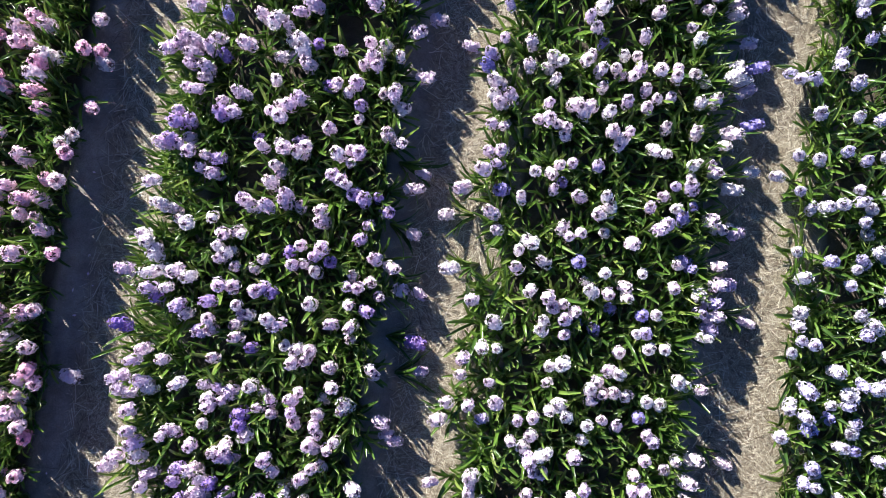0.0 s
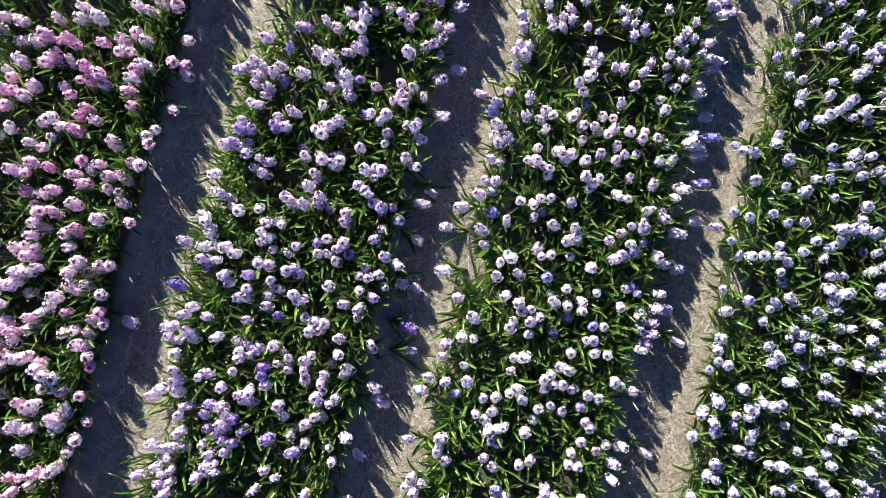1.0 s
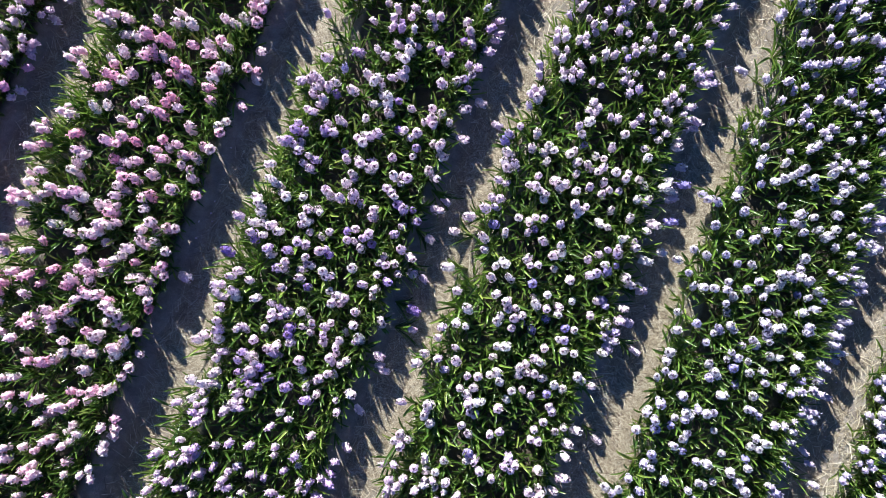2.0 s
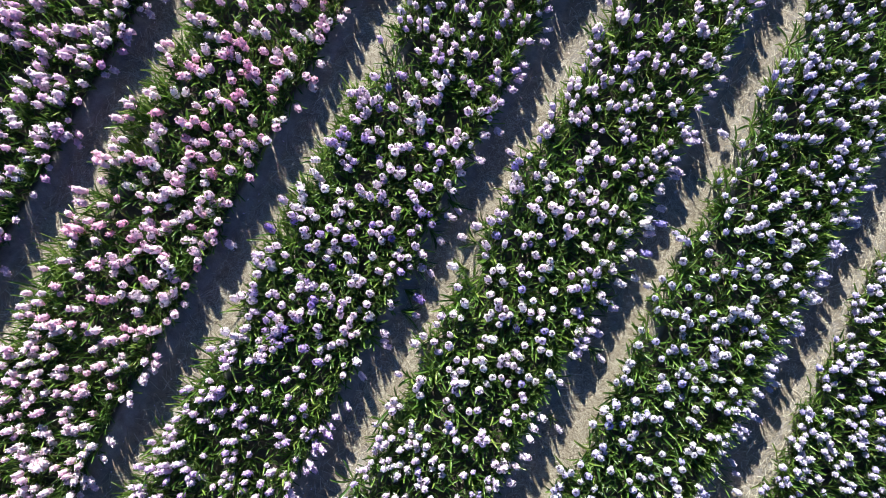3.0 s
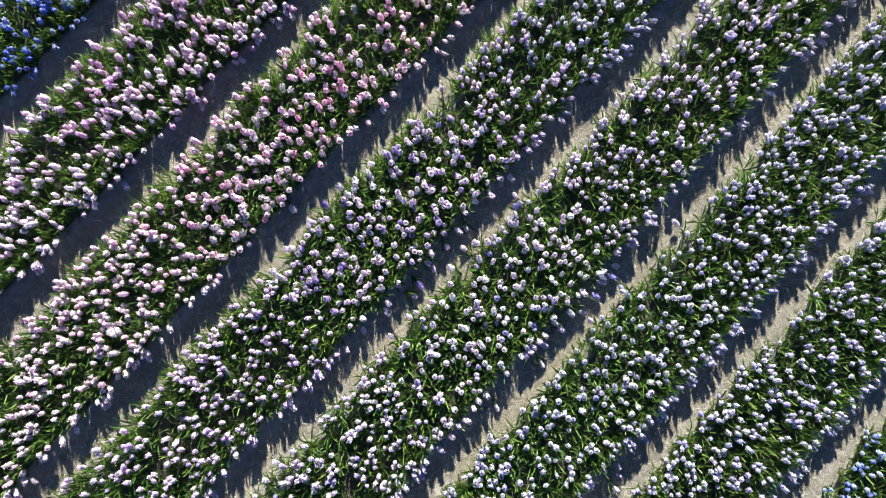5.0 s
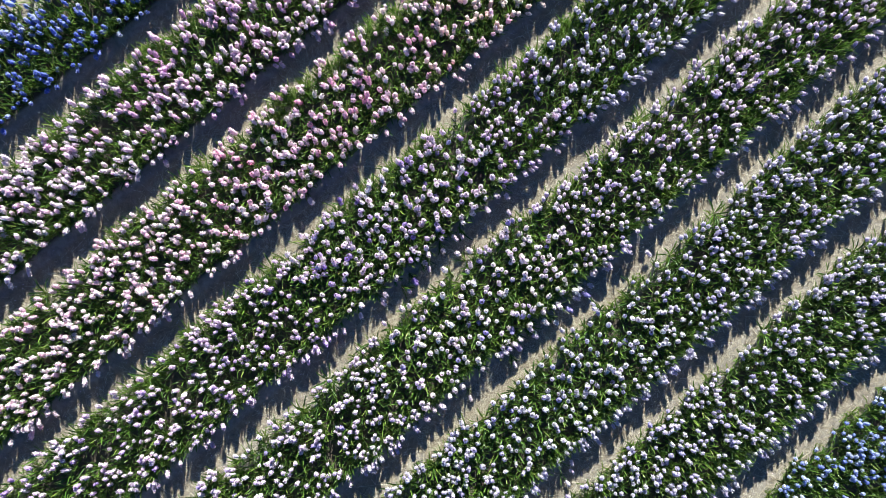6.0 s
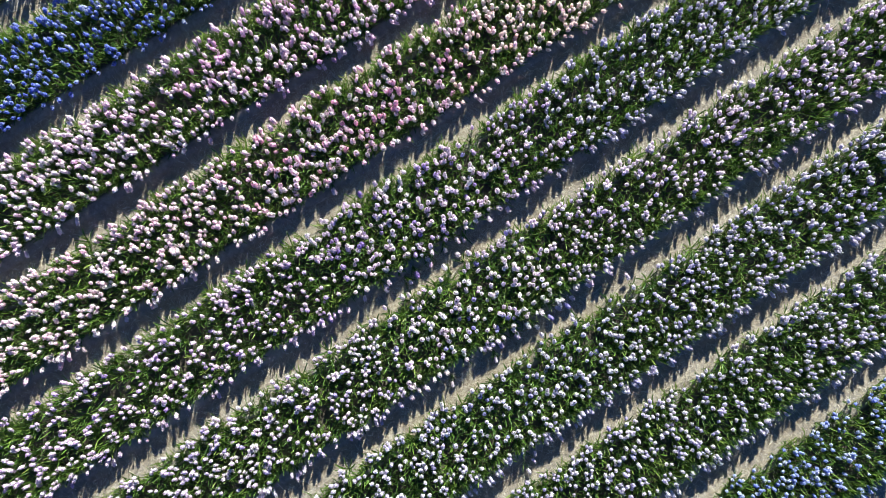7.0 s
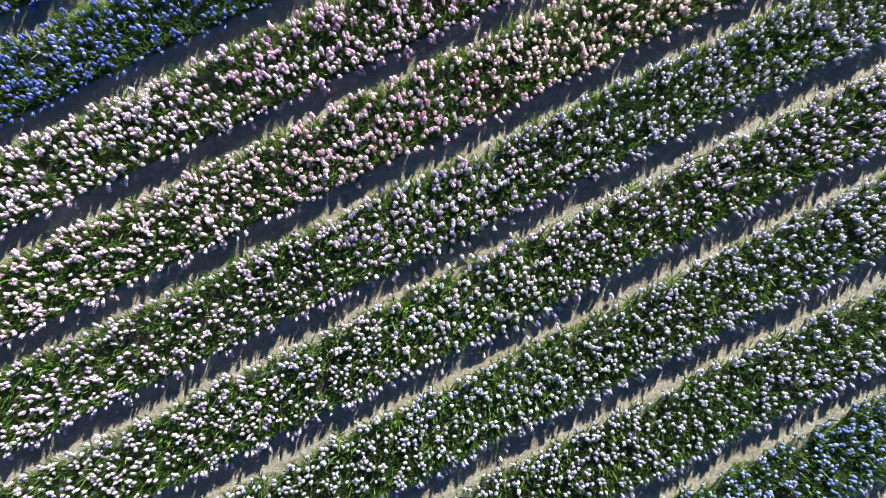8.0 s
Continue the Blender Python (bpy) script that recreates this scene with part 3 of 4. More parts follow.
survey(0, [
    (-0.95, -0.03), (-1.31, -0.02), (-0.48, -0.02, 0.02), (-0.99, -0.01), (-0.2, -0.01), (-0.55, 0), (-1.34, 0.01), (-0.67, 0.01, 0.02), (-0.28, 0.02),
    (-0.52, 0.04), (-0.62, 0.04), (-0.98, 0.05), (-0.89, 0.06), (-0.93, 0.07), (-1.14, 0.08), (-1.18, 0.09), (-0.36, 0.1), (-1.04, 0.12),
    (-1.22, 0.14), (-1.26, 0.15), (-1.31, 0.16), (-0.54, 0.16), (-0.12, 0.16), (-0.33, 0.17), (-0.87, 0.2), (-0.79, 0.2), (-0.55, 0.21), (-0.91, 0.22),
    (-0.65, 0.22), (-0.72, 0.23), (-0.25, 0.24), (-1.33, 0.25), (-0.71, 0.26), (-0.36, 0.28), (-0.41, 0.3), (-0.3, 0.3, 0.02), (-0.79, 0.31),
    (-1.06, 0.32), (-1.12, 0.34), (-0.45, 0.34), (-0.76, 0.36), (-0.48, 0.36), (-0.14, 0.37), (-0.52, 0.38),
])
survey(0, [
    (-1.05, 0.39), (-0.78, 0.39), (-1.1, 0.4), (-1.18, 0.41), (-1.3, 0.43), (-1.22, 0.43), (-0.44, 0.44), (-1.26, 0.45), (-0.11, 0.45), (-0.68, 0.46),
    (-1.19, 0.47), (-0.85, 0.47), (-0.75, 0.47), (-0.5, 0.47), (-0.65, 0.49), (-0.41, 0.49), (-0.78, 0.5), (-0.45, 0.5), (-0.68, 0.51),
    (-0.89, 0.52, 0.02), (-1.25, 0.53), (-1.19, 0.55), (-0.23, 0.56), (-1.25, 0.59), (-0.56, 0.59), (-0.29, 0.59), (-1.06, 0.6), (-1, 0.61),
    (-0.78, 0.61), (-0.83, 0.63), (-0.43, 0.65), (-1.06, 0.66), (-0.79, 0.67), (-0.75, 0.67), (-1.18, 0.69), (-1.23, 0.7), (-0.96, 0.7), (-1, 0.71),
    (-0.43, 0.71), (-0.71, 0.71), (-0.24, 0.72), (-1.16, 0.76), (-0.49, 0.76), (-0.28, 0.77),
])
survey(0, [
    (-0.83, 0.78), (-0.33, 0.78), (-0.59, 0.79, 0.02), (-0.55, 0.79), (-1.15, 0.8), (-1.23, 0.81), (-0.46, 0.81), (-0.28, 0.81), (-1.25, 0.86),
    (-1.22, 0.86), (-1.34, 0.87), (-1.08, 0.87, 0.02), (-0.69, 0.87), (-1.14, 0.89), (-1.29, 0.9), (-0.81, 0.9), (-0.44, 0.9), (-0.38, 0.9),
    (-0.15, 0.9), (-1.21, 0.91), (-0.72, 0.92), (-1.26, 0.93), (-0.98, 0.93), (-1.11, 0.94), (-0.41, 0.94), (-0.37, 0.94), (-0.56, 0.96),
    (-0.28, 0.96), (-0.78, 0.97), (-0.73, 0.97), (-0.66, 0.98, 0.02), (-0.35, 1), (-0.42, 1.01), (-0.86, 1.03), (-0.81, 1.04), (-1.09, 1.06, 0.02),
    (-0.92, 1.07), (-1.23, 1.08), (-0.85, 1.08), (-0.21, 1.09), (-0.76, 1.11), (-0.7, 1.15), (-0.42, 1.19), (-0.12, 1.19),
])
survey(1, [
    (0.09, -0.96), (0.27, -0.96), (0.27, -0.91), (0.79, -0.91), (1, -0.88), (1.05, -0.87), (0.55, -0.86), (0.59, -0.86), (1.25, -0.82), (1, -0.81),
    (0.52, -0.8), (0.57, -0.78), (1.15, -0.78), (0.6, -0.76), (0.72, -0.76), (0.49, -0.75), (1.48, -0.75), (1.04, -0.74), (0.43, -0.73), (1.19, -0.73),
    (1.28, -0.72), (0.52, -0.69), (0.76, -0.69), (0.09, -0.68), (1.08, -0.66), (0.29, -0.65), (0.45, -0.63), (1.05, -0.63), (0.77, -0.62),
    (0.52, -0.61), (0.91, -0.61), (0.12, -0.59), (0.22, -0.59), (0.67, -0.59), (0.84, -0.59), (0.59, -0.57), (0.34, -0.56), (1.01, -0.56, 0.02),
])
survey(1, [
    (0.63, -0.54), (0.78, -0.5), (1.1, -0.49), (0.31, -0.48), (1.03, -0.48), (0.83, -0.47), (0.94, -0.47), (0.17, -0.46), (0.88, -0.46), (0.57, -0.45),
    (0.76, -0.45), (0.8, -0.42), (1.28, -0.4), (1.2, -0.39), (0.17, -0.38), (0.57, -0.37), (0.89, -0.37), (1.15, -0.37), (0.84, -0.36), (0.62, -0.35),
    (0.25, -0.32), (0.32, -0.32), (0.88, -0.27), (1.01, -0.24), (1.08, -0.23), (0.62, -0.22), (0.51, -0.21), (0.29, -0.2), (0.76, -0.18, 0.02),
    (0.95, -0.18), (0.52, -0.17), (0.99, -0.17), (0.68, -0.16, 0.02), (1.27, -0.16), (0.61, -0.15), (1.3, -0.12), (0.18, -0.11), (0.66, -0.11),
    (0.55, -0.1),
])
survey(1, [
    (0.97, -0.09, 0.02), (0.6, -0.08), (0.83, -0.08, 0.02), (1.03, -0.08), (1.52, -0.07), (0.52, -0.06), (1.31, -0.06), (1.24, -0.05), (0.44, -0.04),
    (0.89, -0.02), (0.72, -0.01), (0.8, -0.01), (1.3, -0), (0.06, 0.02), (0.71, 0.03), (0.88, 0.03), (1.22, 0.04), (1.1, 0.05), (0.37, 0.06),
    (0.77, 0.08), (1.31, 0.09), (0.49, 0.1), (0.95, 0.1), (1.39, 0.1), (0.65, 0.12, 0.02), (0.37, 0.14), (1.18, 0.15, 0.02), (1.11, 0.16),
    (0.43, 0.18), (1.15, 0.18, 0.02), (1.31, 0.18), (0.4, 0.19), (0.26, 0.22), (0.59, 0.23), (0.88, 0.23), (0.64, 0.25), (0.02, 0.27), (0.56, 0.27),
])
survey(1, [
    (0.76, 0.27), (0.22, 0.3), (1, 0.31), (1.04, 0.34), (0.72, 0.35), (1.3, 0.35), (1.41, 0.35), (1.38, 0.37), (0.35, 0.38), (0.77, 0.38),
    (1.11, 0.38, 0.02), (1.24, 0.38), (0.08, 0.4), (0.26, 0.41, 0.02), (0.95, 0.41), (0.62, 0.42), (1.08, 0.42), (0.74, 0.43), (0.5, 0.44),
    (1.16, 0.44, 0.02), (1.02, 0.47), (0.54, 0.48, 0.02), (0.16, 0.49), (0.4, 0.51), (0.48, 0.51), (1.12, 0.52), (1.06, 0.52), (0.23, 0.53),
    (0.51, 0.55), (1.36, 0.55), (0.57, 0.57), (0.69, 0.57), (1.13, 0.57), (0.18, 0.58), (0.24, 0.59), (1.23, 0.6), (1.12, 0.62), (1.16, 0.64),
    (1.21, 0.64),
])
survey(1, [
    (1.45, 0.65), (0.77, 0.67), (0.94, 0.67), (1.01, 0.67), (0.52, 0.69), (0.78, 0.7), (0.18, 0.71), (0.24, 0.71), (0.52, 0.73), (0.73, 0.73),
    (0.48, 0.74), (0.81, 0.74), (1.27, 0.74), (0.39, 0.75), (0.43, 0.75), (1.13, 0.78), (0.99, 0.79), (1.3, 0.8), (0.21, 0.81), (0.59, 0.81),
    (0.71, 0.82), (0.43, 0.83), (0.18, 0.84), (0.55, 0.84), (0.62, 0.84), (0.25, 0.85), (0.89, 0.87), (0.79, 0.88), (1.44, 0.88, 0.02), (0.18, 0.91),
    (0.92, 0.91), (1.13, 0.92), (0.99, 0.93), (0.67, 0.94), (1.2, 0.94), (0.45, 0.95), (0.87, 0.95), (0.13, 0.98, 0),
])
survey(1, [
    (0.32, 1), (0.41, 1), (0.8, 1), (0.65, 1.01), (0.75, 1.01), (1, 1.02), (0.72, 1.03), (0.14, 1.04), (0.47, 1.04), (0.83, 1.04), (0.92, 1.04),
    (1.15, 1.04), (1.39, 1.04), (0.43, 1.05), (0.58, 1.05), (1.1, 1.06), (1.01, 1.07), (0.04, 1.08), (1.29, 1.08), (1.36, 1.08), (0.61, 1.09),
    (0.19, 1.11), (0.32, 1.11), (0.76, 1.11), (0.82, 1.11), (1.31, 1.14), (0.66, 1.15, 0.02), (1.43, 1.16, 0.02), (0.84, 1.2), (0.61, 1.21),
    (1.1, 1.22), (0.57, 1.25), (0.2, 1.27), (1.38, 1.27), (1.06, 1.28), (0.63, 1.31), (0.89, 1.32), (1.13, 1.37), (1.27, 1.37),
])
survey(2, [
    (1.73, -0.9), (1.97, -0.83), (2.13, -0.83), (1.85, -0.78), (1.8, -0.77), (2.25, -0.77), (2.19, -0.76), (1.87, -0.73), (2.29, -0.72), (2.5, -0.7),
    (1.82, -0.69), (2.46, -0.67), (2.75, -0.66), (2.71, -0.64, 0.1), (2.13, -0.63), (2.19, -0.62), (2.38, -0.62), (2.67, -0.61), (2.03, -0.6, 0.02),
    (1.94, -0.58), (1.67, -0.57), (2.47, -0.55), (1.79, -0.52, 0.02), (2, -0.52), (2.29, -0.52), (3.03, -0.51), (2.47, -0.5, 0.02), (2.01, -0.47),
    (1.75, -0.46), (1.89, -0.46, 0.02), (2.75, -0.45, 0.02), (1.7, -0.43), (2.7, -0.41), (1.9, -0.4), (2.45, -0.4), (2.5, -0.4), (1.95, -0.39),
    (2.18, -0.39), (2.94, -0.38), (1.99, -0.35),
])
survey(2, [
    (2.54, -0.35), (1.75, -0.34), (1.94, -0.34), (2.46, -0.34), (2.86, -0.31), (2.08, -0.3), (2.02, -0.29), (2.14, -0.28), (2.7, -0.28), (1.88, -0.24),
    (2.57, -0.21), (2.68, -0.21), (2.44, -0.19, 0.1), (2.63, -0.19), (1.68, -0.18), (2.34, -0.17), (2.39, -0.17), (2.67, -0.15), (2.14, -0.14),
    (1.77, -0.13), (1.72, -0.12), (2.82, -0.1), (2.36, -0.07), (2.7, -0.07), (2.76, -0.07), (2.02, -0.06), (1.72, -0.05), (2.23, -0.04, 0.02),
    (2.07, -0.03), (2.79, -0.03), (2.72, -0.02), (2.04, -0.01), (1.72, 0.01), (1.99, 0.03), (2.58, 0.03), (2.39, 0.04), (2.5, 0.04),
    (2.16, 0.06, 0.02), (2.27, 0.07), (2.63, 0.07),
])
survey(2, [
    (2.55, 0.08), (2.78, 0.1), (2.88, 0.1), (2.11, 0.11), (2.35, 0.11), (2.72, 0.12), (2.16, 0.14), (2.25, 0.14), (2.64, 0.14, 0.02), (1.91, 0.16),
    (2.11, 0.16), (1.7, 0.17), (2.58, 0.17), (2.73, 0.19), (2.55, 0.2), (2.17, 0.23), (2.39, 0.23), (1.95, 0.24), (2.44, 0.24), (1.8, 0.26),
    (2.25, 0.27), (1.98, 0.28), (2.76, 0.28), (1.67, 0.29), (2.22, 0.29), (2.71, 0.29), (2.56, 0.3), (2.07, 0.31), (2.03, 0.33), (2.33, 0.33),
    (2.3, 0.37), (2, 0.41), (2.35, 0.42), (2.26, 0.43), (2.39, 0.44), (1.95, 0.46), (2.76, 0.46), (2.55, 0.47), (1.71, 0.5), (1.77, 0.51),
])
survey(2, [
    (2.25, 0.51), (2.54, 0.51), (2.74, 0.52), (1.84, 0.53), (2, 0.53), (2.34, 0.53), (1.92, 0.55), (1.64, 0.57), (2.48, 0.59), (2.76, 0.59),
    (1.93, 0.61), (2.06, 0.61), (2.19, 0.61), (1.56, 0.64), (2.54, 0.64), (2.21, 0.67), (2.13, 0.69), (2.43, 0.7, 0.02), (2.48, 0.7),
    (2.6, 0.72, 0.02), (1.72, 0.73), (2.28, 0.73), (1.63, 0.74), (1.94, 0.75), (2.55, 0.77), (1.84, 0.78), (2.04, 0.78), (2.25, 0.79),
    (2.35, 0.79, 0.1), (2.3, 0.8), (2.45, 0.81), (2.39, 0.82), (2.38, 0.88), (2.65, 0.9), (2.57, 0.92), (1.71, 0.95), (1.88, 0.95), (1.99, 0.95),
    (2.37, 0.95), (2.18, 0.96),
])
survey(2, [
    (2.05, 1.04), (2.13, 1.06), (2.56, 1.1), (1.61, 1.11), (1.67, 1.11), (1.86, 1.11), (2.29, 1.11), (1.56, 1.13), (2.16, 1.14, 0.02), (2.47, 1.15),
    (2.22, 1.16), (2.28, 1.17), (2.39, 1.17), (1.78, 1.19), (2.51, 1.22), (2.24, 1.23), (1.78, 1.24), (2.1, 1.24), (2.33, 1.24), (2.49, 1.32),
    (1.91, 1.33), (1.99, 1.38), (2.45, 1.42), (2.05, 1.43), (2.17, 1.44), (1.86, 1.45), (2.28, 1.45, 0.1), (2.1, 1.47), (2.47, 1.48), (2.23, 1.49),
    (1.86, 1.5), (2.13, 1.5), (2.51, 1.52), (2.46, 1.53), (2.03, 1.54), (2.17, 1.55), (2.35, 1.57), (1.76, 1.59), (1.86, 1.6), (2.02, 1.62),
])
survey(2, [
    (2.33, 1.63), (2.39, 1.63), (2.47, 1.64), (2.14, 1.66), (1.66, 1.67), (2.42, 1.68), (2.16, 1.7), (2.35, 1.71), (2.19, 1.74), (1.78, 1.75),
    (2.23, 1.79), (1.95, 1.81), (1.77, 1.82), (2.08, 1.83, 0.1), (2.2, 1.83), (2.03, 1.85), (2.41, 1.85), (2.23, 1.88), (2.27, 1.88), (2.03, 1.9),
    (1.85, 1.94), (2.04, 1.98), (1.69, 2.04), (1.91, 2.04), (2.09, 2.04), (1.54, 2.07), (2.34, 2.07), (1.84, 2.08), (2.23, 2.08), (2.28, 2.08),
    (1.97, 2.09, 0.1), (2.31, 2.18), (2.02, 2.2), (1.92, 2.23), (1.97, 2.25), (2.02, 2.27), (2.06, 2.29), (2.19, 2.34), (2.13, 2.35), (2.24, 2.37),
])


# stretches of the beds whose plants are all named above (corners of a quadrangle, clockwise)
DONE = {
    -1: ((-3.09, 0.8), (-0.39, 1.66), (0.52, -1.32), (-2.13, -2.11)),
    0: ((-2.1, 0.98), (1.94, 1.51), (2.16, -0.78), (-1.78, -1.22)),
    1: ((-2.1, 0.98), (1.94, 1.51), (2.16, -0.78), (-1.78, -1.22)),
    2: ((-0.73, 1.55), (2.25, 2.49), (3.11, -0.56), (0.19, -1.42)),
}


def is_done(k, x, y):
    q = DONE.get(k)
    return bool(q) and all((x2 - x1) * (y - y1) - (y2 - y1) * (x - x1) < 0.0 for (x1, y1), (x2, y2) in zip(q, q[1:] + q[:1]))


def more_places(k):
    """The other flower heads of bed k: clumps of one to four, thrown in with a least distance."""
    left, right = bed_edges(k)
    r = np.random.default_rng(100 + k)
    cell, out = {}, []

    def free(x, y, d):
        i, j = int(math.floor(x / 0.2)), int(math.floor(y / 0.2))
        return all((p - x) ** 2 + (q - y) ** 2 >= d * d for a in (i - 1, i, i + 1) for b in (j - 1, j, j + 1) for p, q in cell.get((a, b), ()))

    tries = int(BED_W * 2 * LENGTH * 150)
    X, Y, G = r.uniform(left + 0.02, right - 0.02, tries), r.uniform(-LENGTH, LENGTH, tries), r.uniform(0.6, 1.4, tries)
    for x, y, g in zip(X, Y, G):
        if not free(x, y, 0.127 * g) or drift(x, y, 1.3 * k) > 0.25 + 0.5 * g:
            continue
        cell.setdefault((int(math.floor(x / 0.2)), int(math.floor(y / 0.2))), []).append((x, y))
        n = r.choice((1, 2, 3, 4), p=(0.30, 0.28, 0.24, 0.18))
        a0 = r.uniform(0, 6.28)
        for i in range(n):
            q = 0.0 if n == 1 else r.uniform(0.028, 0.050)
            px, py = x + q * math.cos(a0 + 6.28 * i / n), y + q * math.sin(a0 + 6.28 * i / n)
            if not is_done(k, px, py):
                out.append((px, py))
    return out


def build_bed(k):
    colour = BEDS[k]
    left, right = bed_edges(k)
    r = np.random.default_rng(500 + k)
    known = PLANTS[k]
    P = np.array([p[:2] for p in known] + more_places(k))
    n = len(P)
    hx, hy = P[:, 0], P[:, 1]
    # plants lean outwards at the edges and a little to the west
    e = np.clip((hx - (left + right) / 2) / (BED_W / 2), -1.25, 1.25)
    lx = np.where(e < 0, 0.22, 0.30) * np.sign(e) * np.abs(e) ** 3 - 0.18 + r.normal(0, 0.20, n)
    ly = r.normal(0, 0.20, n)
    lean_to, lean = np.arctan2(ly, lx), np.clip(np.hypot(lx, ly), 0, 0.8)
    off = hx - (left + right) / 2
    beyond = np.where(off > 0, np.maximum(off - 0.45, 0), np.maximum(-off - 0.54, 0))
    far_out = beyond > np.where(off > 0, 0.03, 0.05)
    lean_to = np.where(far_out, np.where(e > 0, 0.0, np.pi) + r.normal(0, 0.25, n), lean_to)
    lean = np.where(far_out, np.maximum(lean, np.arcsin(np.clip(beyond / 0.19, 0, 0.92))), lean)
    tall, yaw = r.uniform(0.80, 1.15, n) * (0.93 if colour in ("pink", "orchid") else 1.0), r.uniform(0, 2 * np.pi, n)
    size, long = r.uniform(0.78, 1.11, n) * {"pink": 1.11, "orchid": 1.11, "pale_blue": 0.90}.get(colour, 1.0), r.uniform(0.66, 1.04, n) * (1.12 if k == -2 else 1.0)
    tall *= 1 - 0.06 * np.clip(e, 0, 1.1) ** 3     # shorter plants along the shady edge
    tint = r.uniform(0, 1, n) ** 0.8
    for i, p in enumerate(known):
        tint[i] = p[2] if p[2] is not None else 0.12 + 0.88 * tint[i]
    tall *= np.where(tint < 0.06, 0.80, 1.0)     # faded flowers sit low
    if colour in ("pink", "orchid"):                 # paler flowers towards the south of the pink beds
        tint = np.clip(tint + 0.30 * np.clip((-0.8 - hy) / 2.5, 0, 1), 0, 1)
    tint = np.where(tint > 0.11, np.clip(tint + 0.30 * drift(hx, hy, 2.0 + k), 0.12, 1), tint)
    T = turns_of(yaw, lean_to, lean, np.ones(n))
    H = turns_of(yaw, lean_to, np.clip(lean * 1.2, 0, 1.2), size, size * long)
    reach = T[:, :, 2] * (STALK_H * tall)[:, None]
    x, y = hx - reach[:, 0] - 0.5 * HEAD_H * H[:, 0, 2], hy - reach[:, 1] - 0.5 * HEAD_H * H[:, 1, 2]
    base = np.stack([x, y, ground_height(x, y)], -1)
    top = base + reach
    single = (np.arange(n) < len(known)) & (hy > NEAR_Y[0]) & (hy < NEAR_Y[1]) & (k in (0, 1))
    seen = in_view(x, y)
    close = ((np.abs(x) < 2.2) & (np.abs(y) < 1.35)) | ((np.arange(n) < len(known)) & (np.abs(x) < 2.6) & (np.abs(y) < 1.6))
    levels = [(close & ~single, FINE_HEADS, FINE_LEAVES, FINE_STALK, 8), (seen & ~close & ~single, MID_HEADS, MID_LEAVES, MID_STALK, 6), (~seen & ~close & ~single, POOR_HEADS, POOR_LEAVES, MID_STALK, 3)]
    bed = tagged(new("hyacinth_bed"), f"dense bed of {WORDS[colour]} hyacinths in full bloom", "flower bed", "hyacinth beds", "stuff")
    heads, leaves, stalks, others = Crowd(), Crowd(), Crowd(), Crowd()
    other = {-1: "peach", 0: "white"}.get(k)        # the far ends of two beds are of another sort
    turned = (other is not None) & (hy > 2.2 + r.normal(0, 0.5, n))
    for mask, hs, ls, st, count in levels:
        ids = np.where(mask)[0]
        if not len(ids):
            continue
        pick = r.integers(0, len(hs), n)
        for j, h in enumerate(hs):
            q = ids[pick[ids] == j]
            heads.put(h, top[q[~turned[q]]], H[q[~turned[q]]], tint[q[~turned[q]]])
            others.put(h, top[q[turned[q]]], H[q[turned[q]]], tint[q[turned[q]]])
        S = turns_of(yaw, lean_to, lean, np.ones(n), tall)
        stalks.put(st, base[ids], S[ids], tint[ids])
        for c in range(count):
            m = len(ids)
            az = yaw[ids] + 2 * np.pi * c / count + r.uniform(-0.5, 0.5, m)
            li = r.integers(0, len(ls), m)
            L = turns_of(az, lean_to[ids], np.clip(lean[ids] * 0.7, 0, 0.35), r.uniform(0.75, 1.15, m) * (1 - 0.3 * np.clip(e[ids], 0, 1) ** 4))
            lt = r.uniform(0, 1, m)
            for j, leaf in enumerate(ls):
                q = np.where(li == j)[0]
                leaves.put(leaf, base[ids][q], L[q], lt[q])
    # young plants without a flower fill the gaps
    m = int(86 * BED_W * 2 * LENGTH)
    west = 0.44 if k > 0 else 0.49   # the pale beds have a bare sunny edge
    gx = (left + right) / 2 - west + (west + 0.45) * r.beta(0.95, 0.82, m)
    gy = r.uniform(-LENGTH, LENGTH, m)
    sees = in_view(gx, gy) | (r.random(m) < 0.25)
    gx, gy = gx[sees], gy[sees]
    near, away = (np.abs(gx) < 2.5) & (np.abs(gy) < 1.6), ~in_view(gx, gy)
    ge = (gx - (left + right) / 2) / 0.55
    foot = np.stack([gx, gy, ground_height(gx, gy)], -1)
    spin = r.uniform(0, 6.28, len(gx))
    for c in range(5):
        for mask, ls in ((near, FINE_LEAVES), (~near & ~away, MID_LEAVES), (away, POOR_LEAVES)):
            ids = np.where(mask)[0]
            li = r.integers(0, len(ls), len(ids))
            L = turns_of(spin[ids] + 2 * np.pi * c / 5 + r.uniform(-0.5, 0.5, len(ids)), np.where(ge[ids] > 0, 0.0, np.pi), 0.25 * np.abs(ge[ids]) ** 2, r.uniform(0.75, 1.1, len(ids)) * (1 - 0.25 * np.clip(ge[ids], 0, 1) ** 3))
            lt = r.uniform(0, 1, len(ids))
            for j, leaf in enumerate(ls):
                q = np.where(li == j)[0]
                leaves.put(leaf, foot[ids][q], L[q], lt[q])
    # a close row of upright leaves ends the bed on its shady side
    m = int(45 * 2 * LENGTH)
    gy = r.uniform(-LENGTH, LENGTH, m)
    gx = (left + right) / 2 + r.uniform(0.36, 0.46, m)
    sees = in_view(gx, gy)
    gx, gy = gx[sees], gy[sees]
    foot = np.stack([gx, gy, ground_height(gx, gy)], -1)
